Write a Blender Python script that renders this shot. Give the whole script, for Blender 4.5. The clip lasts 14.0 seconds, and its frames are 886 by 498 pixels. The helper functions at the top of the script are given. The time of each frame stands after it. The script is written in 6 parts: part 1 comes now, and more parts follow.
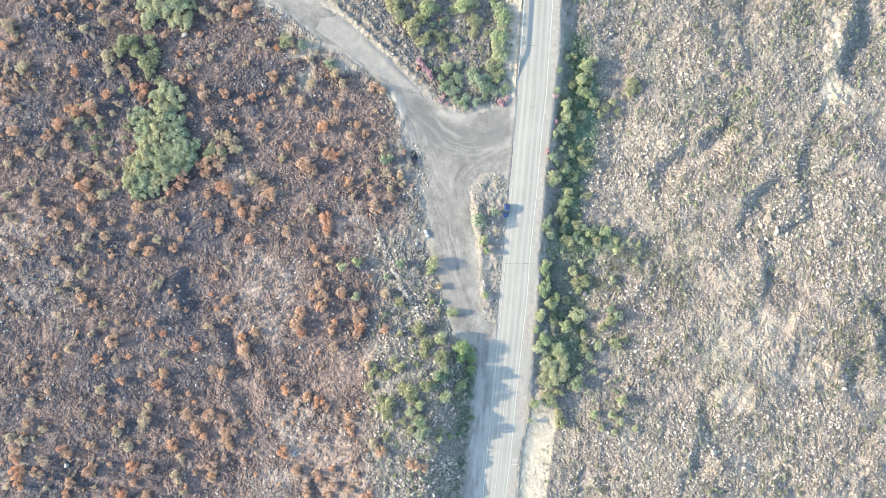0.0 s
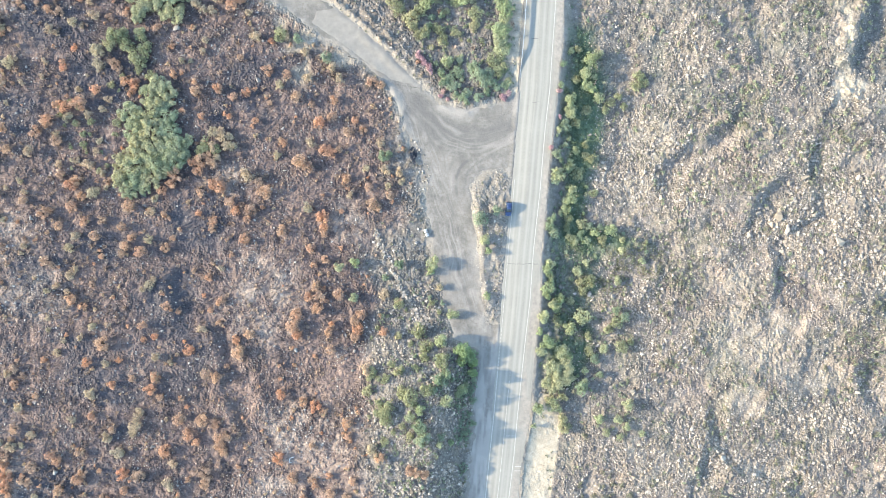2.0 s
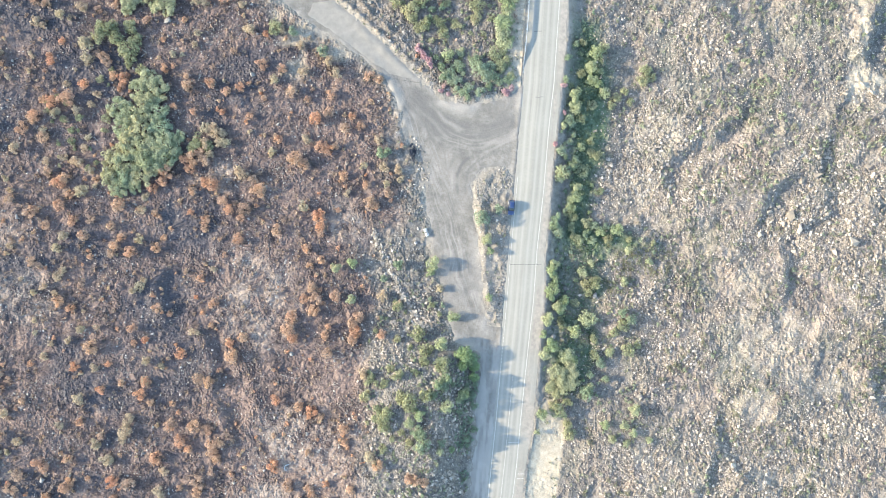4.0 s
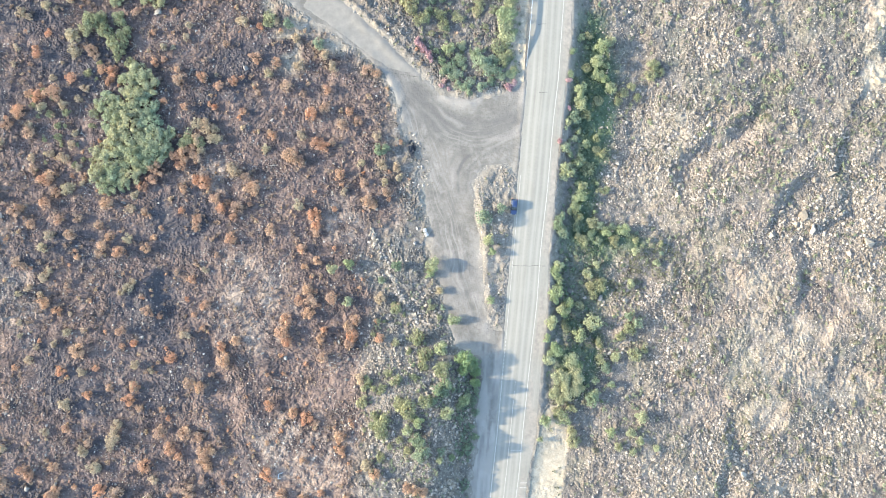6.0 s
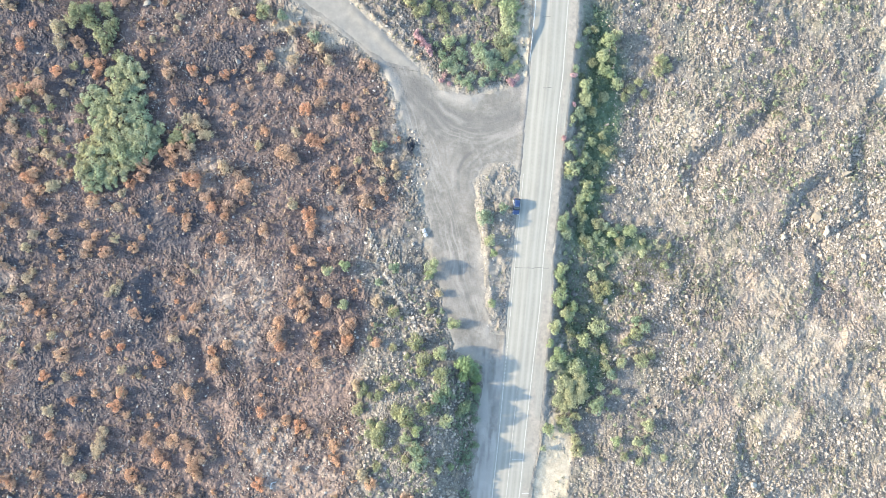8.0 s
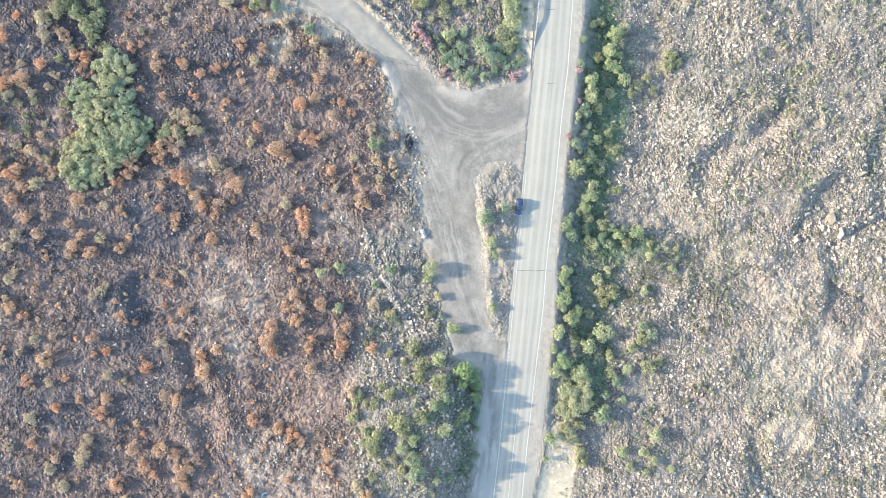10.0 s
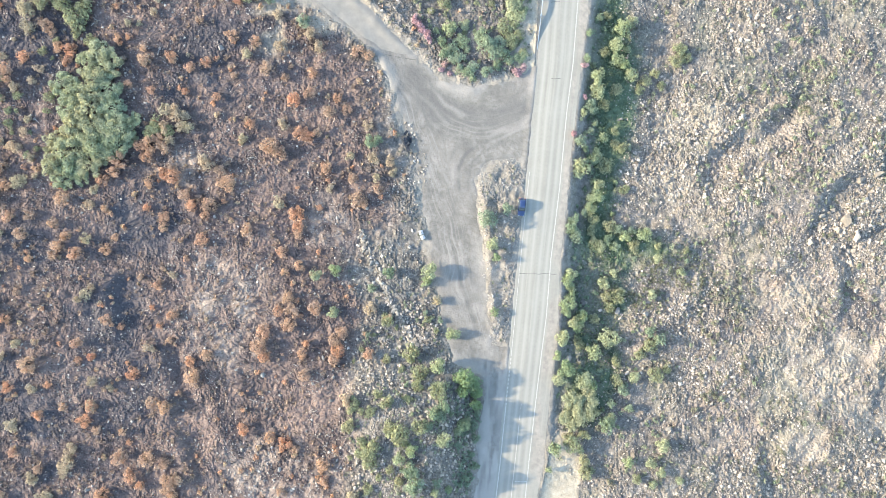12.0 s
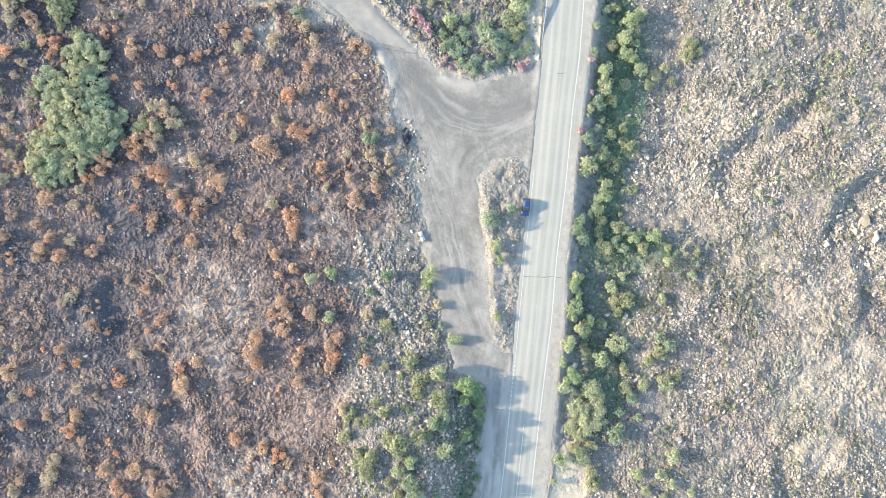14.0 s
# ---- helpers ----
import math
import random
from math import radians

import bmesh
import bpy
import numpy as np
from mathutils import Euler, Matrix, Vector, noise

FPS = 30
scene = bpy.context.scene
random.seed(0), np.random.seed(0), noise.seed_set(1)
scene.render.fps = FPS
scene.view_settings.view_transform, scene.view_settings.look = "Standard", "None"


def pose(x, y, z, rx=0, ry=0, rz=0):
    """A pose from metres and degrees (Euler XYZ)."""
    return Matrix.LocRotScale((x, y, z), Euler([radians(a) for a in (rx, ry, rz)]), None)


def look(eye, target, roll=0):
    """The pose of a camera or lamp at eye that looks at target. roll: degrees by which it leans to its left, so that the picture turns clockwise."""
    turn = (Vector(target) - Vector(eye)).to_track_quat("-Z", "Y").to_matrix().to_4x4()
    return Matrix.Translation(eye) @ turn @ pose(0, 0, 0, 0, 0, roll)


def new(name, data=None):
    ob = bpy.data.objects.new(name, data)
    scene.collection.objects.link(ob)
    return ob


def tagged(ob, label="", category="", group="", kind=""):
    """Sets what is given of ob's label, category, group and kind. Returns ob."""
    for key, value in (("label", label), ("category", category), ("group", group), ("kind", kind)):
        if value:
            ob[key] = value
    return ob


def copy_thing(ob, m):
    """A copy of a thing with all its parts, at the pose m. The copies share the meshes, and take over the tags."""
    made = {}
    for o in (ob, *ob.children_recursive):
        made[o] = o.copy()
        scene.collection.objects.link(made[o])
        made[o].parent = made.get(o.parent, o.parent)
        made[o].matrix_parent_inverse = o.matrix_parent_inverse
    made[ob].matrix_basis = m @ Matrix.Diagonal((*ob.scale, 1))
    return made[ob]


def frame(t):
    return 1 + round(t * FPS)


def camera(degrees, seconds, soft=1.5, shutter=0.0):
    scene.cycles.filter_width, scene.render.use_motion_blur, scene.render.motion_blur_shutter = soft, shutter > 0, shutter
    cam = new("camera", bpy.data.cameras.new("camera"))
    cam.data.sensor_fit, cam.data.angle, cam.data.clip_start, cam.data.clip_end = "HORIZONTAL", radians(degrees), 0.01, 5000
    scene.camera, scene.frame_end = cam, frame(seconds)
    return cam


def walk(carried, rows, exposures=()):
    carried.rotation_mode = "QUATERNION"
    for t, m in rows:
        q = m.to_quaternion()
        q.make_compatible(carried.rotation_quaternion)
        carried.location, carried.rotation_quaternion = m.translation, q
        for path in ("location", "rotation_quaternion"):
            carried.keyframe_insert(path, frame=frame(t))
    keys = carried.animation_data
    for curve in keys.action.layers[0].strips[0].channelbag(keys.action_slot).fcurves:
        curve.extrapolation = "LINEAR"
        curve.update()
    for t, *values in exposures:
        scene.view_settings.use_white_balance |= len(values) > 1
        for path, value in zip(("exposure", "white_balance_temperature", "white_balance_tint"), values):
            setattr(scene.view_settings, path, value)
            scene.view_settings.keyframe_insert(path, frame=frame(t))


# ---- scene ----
# ---------------------------------------------------------------- camera
cam = camera(72, 14.0, soft=0.95)
PATH = [
    (0, 0.0, 0.0, 183.444, -0.049, 0.074, 0.0),
    (1, -0.02, -0.017, 180.63, -0.058, 0.08, -0.042),
    (2, -0.069, -0.02, 177.752, -0.066, 0.086, -0.07),
    (3, -0.131, -0.004, 174.819, -0.074, 0.09, -0.079),
    (4, -0.194, 0.036, 171.836, -0.079, 0.088, -0.064),
    (5, -0.248, 0.102, 168.813, -0.082, 0.081, -0.024),
    (6, -0.287, 0.195, 165.756, -0.082, 0.067, 0.039),
    (7, -0.309, 0.315, 162.673, -0.079, 0.046, 0.124),
    (8, -0.314, 0.461, 159.571, -0.074, 0.02, 0.225),
    (9, -0.306, 0.63, 156.457, -0.066, -0.009, 0.335),
    (10, -0.292, 0.818, 153.34, -0.056, -0.039, 0.445),
    (11, -0.283, 1.018, 150.226, -0.044, -0.066, 0.544),
    (12, -0.292, 1.225, 147.123, -0.032, -0.086, 0.618),
    (13, -0.337, 1.428, 144.037, -0.019, -0.094, 0.651),
    (14, -0.437, 1.62, 140.977, -0.007, -0.084, 0.627),
]
walk(cam, [(t, pose(x, y, z, rx, ry, rz)) for t, x, y, z, rx, ry, rz in PATH], exposures=[(0, 2.39, 6640, 5), (14, 2.39, 6640, 5)])

# ---------------------------------------------------------------- light
SUN_ELEVATION, SUN_FROM = radians(18.5), Vector((-1.0, 0.05, 0.0)).normalized()   # low sun in the west
sun_data = bpy.data.lights.new("sun", "SUN")
sun_data.energy, sun_data.angle, sun_data.color = 2.6, radians(0.8), (1.0, 0.87, 0.69)
sun = new("sun", sun_data)
sun_way = SUN_FROM * math.cos(SUN_ELEVATION) + Vector((0, 0, math.sin(SUN_ELEVATION)))
sun.matrix_world = look(sun_way * 300, (0, 0, 0))
world = bpy.data.worlds.new("sky")
scene.world = world
world.use_nodes = True
sky = world.node_tree.nodes.new("ShaderNodeTexSky")
sky.sky_type, sky.sun_disc = "NISHITA", False
sky.sun_elevation, sky.sun_rotation = SUN_ELEVATION, math.atan2(SUN_FROM.x, SUN_FROM.y)
sky.air_density, sky.dust_density, sky.ozone_density = 1.0, 0.7, 1.6
background = world.node_tree.nodes["Background"]
background.inputs["Strength"].default_value = 0.15
world.node_tree.links.new(sky.outputs["Color"], background.inputs["Color"])


# ---------------------------------------------------------------- small maths
def lattice(ix, iy, seed):
    h = (ix.astype(np.int64) * 374761393 + iy.astype(np.int64) * 668265263 + seed * 974634529) & 0x7FFFFFFF
    h = ((h ^ (h >> 13)) * 1274126177) & 0x7FFFFFFF
    h = h ^ (h >> 16)
    return (h & 0xFFFFF) / float(0xFFFFF)


def wave(x, y, size, seed=0):
    """Smooth value noise in 0..1 with lumps of that size in metres."""
    u, v = np.asarray(x, float) / size + 500.0, np.asarray(y, float) / size + 500.0
    iu, iv = np.floor(u), np.floor(v)
    a, b = u - iu, v - iv
    a, b = a * a * (3 - 2 * a), b * b * (3 - 2 * b)
    n00, n10 = lattice(iu, iv, seed), lattice(iu + 1, iv, seed)
    n01, n11 = lattice(iu, iv + 1, seed), lattice(iu + 1, iv + 1, seed)
    return (n00 * (1 - a) + n10 * a) * (1 - b) + (n01 * (1 - a) + n11 * a) * b


def fbm(x, y, size, seed=0, octaves=4, gain=0.5):
    total, amp, norm = 0.0, 1.0, 0.0
    for k in range(octaves):
        total = total + amp * wave(x, y, size / 2 ** k, seed + 17 * k)
        norm, amp = norm + amp, amp * gain
    return total / norm


def ramp(v, lo, hi):
    q = np.clip((np.asarray(v, float) - lo) / (hi - lo), 0, 1)
    return q * q * (3 - 2 * q)


def line_distance(x, y, line):
    """Distance to a polyline, the side (positive to the right of its run) and the share of its length."""
    x, y = np.asarray(x, float), np.asarray(y, float)
    best, side, share = np.full(x.shape, 1e9), np.zeros(x.shape), np.zeros(x.shape)
    seg = [math.dist(p, q) for p, q in zip(line, line[1:])]
    total, run = sum(seg), 0.0
    for (p, q), d in zip(zip(line, line[1:]), seg):
        dx, dy = (q[0] - p[0]) / d, (q[1] - p[1]) / d
        s = np.clip((x - p[0]) * dx + (y - p[1]) * dy, 0, d)
        ex, ey = x - p[0] - s * dx, y - p[1] - s * dy
        dist = np.hypot(ex, ey)
        near = dist < best
        best = np.where(near, dist, best)
        side = np.where(near, ex * dy - ey * dx, side)
        share = np.where(near, (run + s) / total, share)
        run += d
    return best, side, share


def inside(x, y, poly):
    """Signed distance to a closed outline, positive within it."""
    x, y = np.asarray(x, float), np.asarray(y, float)
    best, odd = np.full(x.shape, 1e9), np.zeros(x.shape, bool)
    for p, q in zip(poly, poly[1:] + poly[:1]):
        d = math.dist(p, q) or 1e-6
        dx, dy = (q[0] - p[0]) / d, (q[1] - p[1]) / d
        s = np.clip((x - p[0]) * dx + (y - p[1]) * dy, 0, d)
        best = np.minimum(best, np.hypot(x - p[0] - s * dx, y - p[1] - s * dy))
        if p[1] != q[1]:
            odd ^= ((p[1] > y) != (q[1] > y)) & (x < (q[0] - p[0]) * (y - p[1]) / (q[1] - p[1]) + p[0])
    return np.where(odd, best, -best)


def along(line, y):
    """x of a line that runs north to south, at y."""
    ys, xs = [p[1] for p in line][::-1], [p[0] for p in line][::-1]
    return np.interp(y, ys, xs)
# ---------------------------------------------------------------- plan, in metres (x east, y north)
LINE_WEST = [
    (25.8, 85.2), (24.8, 75), (24, 64.8), (23, 46.1), (21.9, 35.9), (20.2, 15.5), (18.7, -0.7), (17.9, -10), (16.8, -22.8), (15.5, -36.4),
    (14.3, -50), (13.1, -61), (11.7, -75), (10.4, -86.5),
]
LINE_EAST = [
    (33.8, 85.2), (32.8, 75), (31.6, 58), (30.8, 46.1), (29.4, 34.2), (27.9, 16.3), (26, -0.7), (25, -15.1), (23.6, -27), (22.6, -36.4),
    (21.2, -50), (20.2, -61), (18.5, -75), (17, -86.5),
]
EDGE_WEST = [
    (25, 85.2), (24, 75), (23.1, 64.8), (22.1, 46.1), (21.1, 35.9), (19.4, 15.5), (17.9, -0.7), (17, -10), (16, -22.8), (14.6, -36.4),
    (13.4, -50), (12.2, -61), (10.9, -75), (9.5, -86.5),
]
EDGE_EAST = [
    (36, 85.2), (35, 75), (34.5, 58), (33.3, 47.8), (32, 35), (30.6, 22.3), (29.4, 7), (28.4, -1.5), (28.1, -15.1), (27, -27),
    (26.2, -36.4), (25, -50), (23.8, -56.8), (22.4, -64.4), (21.6, -75), (20.2, -86.5),
]
TRACK_WEST = [
    (-60.2, 80.1), (-53.4, 75), (-47.4, 70.7), (-41.5, 66.1), (-37.2, 63.4), (-31.3, 59.3), (-24.5, 54.9), (-19.7, 51.5), (-16, 46.9),
    (-13.9, 42.7), (-11.7, 36.7), (-9.5, 30.4), (-7.5, 25.7), (-5.4, 18.9), (-4.6, 12.1), (-4.1, 5.3), (-3.1, -1.5), (-1.5, -6.6),
    (0.2, -13.4), (1, -20.2), (2.7, -25.7), (9.2, -29.1), (10.5, -35.5),
]
TRACK_EAST = [
    (9.2, -44), (8.2, -61), (6.5, -75), (5.3, -86.5), (11.2, -86.5), (12.1, -75), (13.3, -61), (14.6, -47.4), (16, -33.8), (17, -25.3),
    (16.3, -22.8), (13.9, -21.9), (12.2, -21.9), (11.2, -15.1), (10.4, -6.6), (9.2, 3.6), (7.8, 10.4), (7.8, 18), (11.2, 22.6),
    (17.2, 23.5), (20.1, 18.9), (21.2, 35.9), (22.4, 46.1), (19.7, 43.9), (14.6, 41.7), (7, 40.3), (0.2, 41.7), (-4.9, 45.2), (-9.2, 49.5),
    (-14.3, 53.9), (-21.1, 60.5), (-27, 65.6), (-33.8, 71.2), (-38.9, 75), (-46.6, 80.1),
]
TRACK = TRACK_WEST + TRACK_EAST
SLAB = [
    (-37.1, 69.5), (-31.3, 70.2), (-24.5, 64.4), (-17.7, 58.3), (-12.2, 52.5), (-7.1, 47.4), (-14.3, 48.5), (-16.3, 49.5), (-21.1, 52.9),
    (-27.9, 58), (-33.8, 62.2), (-38.8, 65.6),
]
ISLAND = [
    (7.8, 18), (11.2, 22.3), (17.2, 23.1), (18.5, 17.2), (18.2, 10.4), (16.8, 1.9), (15, -10), (13.6, -20.2), (12.6, -23.6), (11.2, -15.1),
    (10.4, -6.6), (9.2, 3.6), (8, 10.4),
]
RUT_A = [
    (-33, 68.2), (-21.1, 58), (-11.7, 49.5), (-7.5, 41), (-1.5, 34.2), (6.1, 30.4), (14.6, 31.6), (22.3, 36.7),
]
RUT_B = [
    (-27.9, 62.2), (-16, 49.5), (-8.3, 34.2), (-1.5, 20.6), (1.9, 7), (5.3, -10), (11.2, -27),
]
RUT_C = [
    (22.3, 32.5), (12.9, 28.2), (6.1, 24), (2.7, 15.5), (2.7, 3.6), (5.3, -10),
]
GUARDRAIL = [
    (25, 85.2), (24.1, 75), (23.5, 64.8), (22.6, 54.6), (22.1, 49.5),
]
GRASS = [
    (38.4, 63.1), (41.8, 62.2), (43.5, 52.9), (45.2, 41), (44.4, 24), (41.8, 7), (52, 4.4), (62.2, 1.9), (60.5, -1.5), (45.6, -0.7),
    (43.9, -13.4), (41.8, -27), (36.7, -40.6), (29.6, -37.2), (29.2, -20.2), (31.3, -4.9), (34.2, 18.9), (35, 41), (37.6, 56.3),
]
VERGE = [
    (28.6, -42.3), (32.5, -44), (34.2, -50.8), (32.5, -61), (30.8, -75), (29.1, -86.5), (20.6, -86.5), (21.8, -75), (23.1, -62.7),
    (25.3, -50.8), (26.7, -44),
]
# banks that drop to the east: line, drop, run-out, width of the crest
BANKS_NORTH = [
    ([(121.7, 78.4), (121.2, 69.9), (120.0, 63.1), (118.0, 56.6)], 3.6, 16, 9),
    ([(113.2, 43.0), (109.5, 36.0), (106.5, 29.5), (104.0, 24.0)], 1.7, 8, 5),
    ([(88.2, 72.4), (87.7, 64.8), (90.1, 57.1)], 2.0, 9, 6),
    ([(82.0, 38.2), (78.0, 35.0), (71.6, 31.0), (64.5, 27.2), (61.0, 23.0), (60.6, 19.5)], 2.0, 6, 5),
    ([(98.8, 22.3), (92.8, 16.3), (88.2, 8.7)], 1.9, 10, 6),
    ([(95.9, 0.2), (95.5, -4.9), (94.5, -10.9)], 1.9, 7, 5),
]
BANKS_SOUTH = [
    ([(76.2, -47.4), (75.1, -55.9), (73.3, -64.4), (68.7, -73.3)], 1.4, 5, 4),
    ([(120.0, -36.4), (120.0, -41.5), (122.6, -46.1)], 2.0, 7, 5),
    ([(129.9, -22.8), (130.6, -33.8)], 1.8, 6, 5),
    ([(-67.6, -26.8), (-66.0, -33.8), (-64.6, -43.0)], 2.0, 4.0, 5),
    ([(-62.0, -44.9), (-61.4, -53.4)], 1.7, 4, 4),
    ([(-65.8, -55.6), (-64.6, -61.5)], 1.1, 4, 4),
    ([(-41.2, -66.5), (-40.2, -75.0)], 1.2, 4, 4),
    ([(-80.6, -9.4), (-80.4, -18.2)], 2.0, 7, 5),
    ([(103.9, -27.0), (103.4, -33.8)], 1.4, 6, 4),
    ([(46.9, -61.0), (45.6, -69.5)], 1.3, 6, 4),
]
BANKS = BANKS_NORTH + BANKS_SOUTH

# shrubs and trees: x, y and the crown's half width
EMBER_A = [
    (-123.4, 71.8, 1.02), (-122.2, 70.5, 0.82), (-118.1, 72.1, 1.22), (-115.2, 69.8, 1.63), (-111.8, 68.9, 1.63), (-113.7, 73.3, 1.22),
    (-106.1, 72.9, 1.22), (-108.2, 74.3, 1.02), (-97.4, 67.5, 1.43), (-92.3, 68.3, 1.43), (-128.4, 62.8, 1.22), (-126.1, 63.6, 0.82),
    (-131.6, 61, 1.63), (-107.2, 58.2, 1.43), (-111.3, 54.5, 1.02), (-110.6, 52.6, 1.43), (-96.1, 54.2, 1.63), (-94.9, 52.9, 1.63),
    (-112.5, 50.2, 0.82), (-129, 48.8, 1.84), (-101, 46.6, 2.04), (-93.1, 48.8, 1.63), (-90.1, 48.3, 1.84), (-91.1, 45.5, 1.43),
    (-131.1, 44.1, 1.63), (-105.8, 42.2, 2.86), (-110.3, 41.5, 2.04), (-113.1, 42.1, 1.43), (-115.1, 37.6, 2.24), (-83.5, 64, 1.63),
    (-79.1, 58.9, 1.02), (-78.8, 50.9, 1.22),
]
EMBER_B = [
    (-76, 51.3, 1.02), (-72.1, 45.4, 1.84), (-70.4, 38.4, 1.22), (-65.7, 46.6, 1.63), (-65.4, 51.3, 1.02), (-72.1, 48.4, 1.22),
    (-76, 39.9, 1.22), (-77.9, 21.7, 2.24), (-79.2, 19.1, 1.84), (-82.1, 17.1, 1.63), (-70.6, 25.4, 2.45), (-67.4, 24.6, 1.84),
    (-71.6, 22.5, 1.84), (-68.6, 26.9, 1.63), (-73.3, 25.2, 1.63), (-61.4, 71, 2.04), (-59, 72, 1.63), (-65, 72.6, 1.22),
    (-50.1, 60.2, 1.22), (-51.3, 51.7, 1.84), (-45.4, 50.5, 1.63), (-61, 44.4, 1.63), (-57.3, 45.3, 1.63), (-65.3, 45.9, 1.22),
    (-59.3, 55.7, 1.02), (-42.8, 44.4, 2.04), (-38.4, 42.1, 1.22), (-50.6, 42.5, 1.02), (-62.5, 38.3, 1.02), (-31.9, 43.2, 1.63),
    (-32.7, 38.2, 1.84), (-26, 37.4, 1.43),
]
EMBER_C = [
    (-20.9, 48.3, 1.84), (-18.4, 47.5, 1.43), (-54.8, 37.1, 1.22), (-52, 16.2, 2.45), (-53.9, 19.6, 1.63), (-65.3, 17.9, 2.04),
    (-62.2, 13.7, 2.04), (-60.6, 11.1, 1.84), (-56.3, 11.1, 2.24), (-57.3, 8.6, 1.43), (-59.1, 12.9, 1.02), (-58.1, 2.7, 1.84),
    (-46.6, 30.6, 1.63), (-34.4, 28.8, 2.04), (-32.8, 28, 1.63), (-30.6, 28.9, 1.22), (-41.9, 25.4, 2.45), (-39.5, 23.8, 1.84),
    (-36.1, 36.5, 1.84), (-27.7, 33.9, 1.84), (-23.5, 34.3, 1.43), (-28.6, 20.4, 1.63), (-15.9, 15.4, 1.43), (-21.8, 17.9, 1.43),
    (-20.9, 12.8, 1.84), (-19.3, 12, 1.43), (-35.2, 9.4, 2.24), (-34.8, 6.1, 1.63), (-35, 4.4, 1.43), (-29.8, 10.7, 1.02),
    (-47.1, 5.2, 1.84), (-38.7, 0.2, 1.63),
]
EMBER_D = [
    (-128.9, 34.7, 2.04), (-118.8, 33.9, 1.84), (-115.8, 36.5, 1.84), (-112.8, 31.4, 2.04), (-127.4, 28.9, 1.63), (-111.8, 21.8, 1.63),
    (-108.6, 18.7, 2.04), (-107, 19.6, 1.84), (-122.4, 14, 1.43), (-105.4, 15.4, 1.63), (-108.2, 12.3, 1.84), (-116.3, 10.3, 1.84),
    (-114.9, 11.2, 1.22), (-112.3, 6.6, 1.43), (-104.6, 7.8, 1.63), (-99.5, 8.3, 1.63), (-101.5, 3.9, 1.84), (-94, 6.4, 1.43),
    (-92.7, 1, 1.84), (-91.1, 3.2, 1.43), (-91.8, 12.3, 2.04), (-81.6, 10, 1.22), (-78.9, 3.2, 1.02), (-81.3, 0.2, 1.43),
    (-71.7, 10.3, 1.22), (-67.4, 7.8, 1.63), (-67.8, 5.6, 1.43), (-70.8, 16.2, 1.43), (-67.4, 18.7, 1.84), (-65.7, 19.6, 1.63),
    (-98, 19.6, 1.22), (-116, -3.5, 1.84),
]
EMBER_E = [
    (-114, -4.6, 1.22), (-99.7, -2.4, 1.22), (-94, -1.5, 1.43), (-88.4, -1, 2.04), (-73, -6.6, 1.02), (-68.8, -8.3, 1.43),
    (-105.4, -16.7, 1.63), (-102.7, -10.3, 1.22), (-81, -16.7, 1.43), (-77.7, -18.5, 1.02), (-70.2, -13.7, 0.82), (-68.4, -18.1, 1.02),
    (-87.7, -22.6, 1.63), (-84.4, -25.6, 1.22), (-87.4, -26.4, 1.02), (-116.2, -32.3, 1.22), (-124.8, -34.5, 1.63), (-122.2, -36.7, 1.22),
    (-103.2, -32.8, 1.63), (-94.1, -32.3, 1.22), (-74.4, -29.7, 1.84), (-83.4, -37, 1.84), (-90.4, -37.6, 1.22), (-69, -36.1, 1.84),
    (-65.7, -37, 1.84), (-98.8, -27.6, 2.24), (-108.6, -15, 2.04), (-37, -10.8, 1.84), (-39.5, -14.2, 1.63), (-36.1, -14.2, 2.04),
    (-30.6, -13.3, 1.84), (-37, -17.6, 1.84),
]
EMBER_F = [
    (-42.9, -19.2, 1.84), (-44, -22.6, 2.24), (-42.9, -25.2, 1.63), (-24.3, -19.2, 2.04), (-26, -20.9, 1.84), (-25.2, -23.5, 1.84),
    (-26, -25.5, 1.63), (-32.8, -21.8, 1.22), (-33.6, -24.3, 1.43), (-17.6, -24.3, 1.63), (-32.8, -29.4, 1.63), (-59.6, -30.1, 2.45),
    (-60.6, -26.4, 1.63), (-56.4, -25.2, 1.84), (-65.2, -15.5, 1.63), (-63.4, -34.1, 0.82), (-65.9, -21.8, 1.02), (-34.5, -3.2, 1.43),
    (-37.9, -4.9, 1.22), (-47.1, -42.1, 1.63), (-40.7, -44.1, 1.63), (-37, -45.4, 1.84), (-34.5, -46.7, 1.22), (-27.7, -49.6, 1.84),
    (-27.4, -53.4, 1.63), (-64.8, -54.7, 2.04), (-62.3, -54.2, 1.63), (-64.8, -57.2, 1.84), (-64, -59, 1.63), (-66.6, -50.5, 1.63),
    (-47.6, -60.6, 2.04), (-37.8, -66.6, 1.63),
]
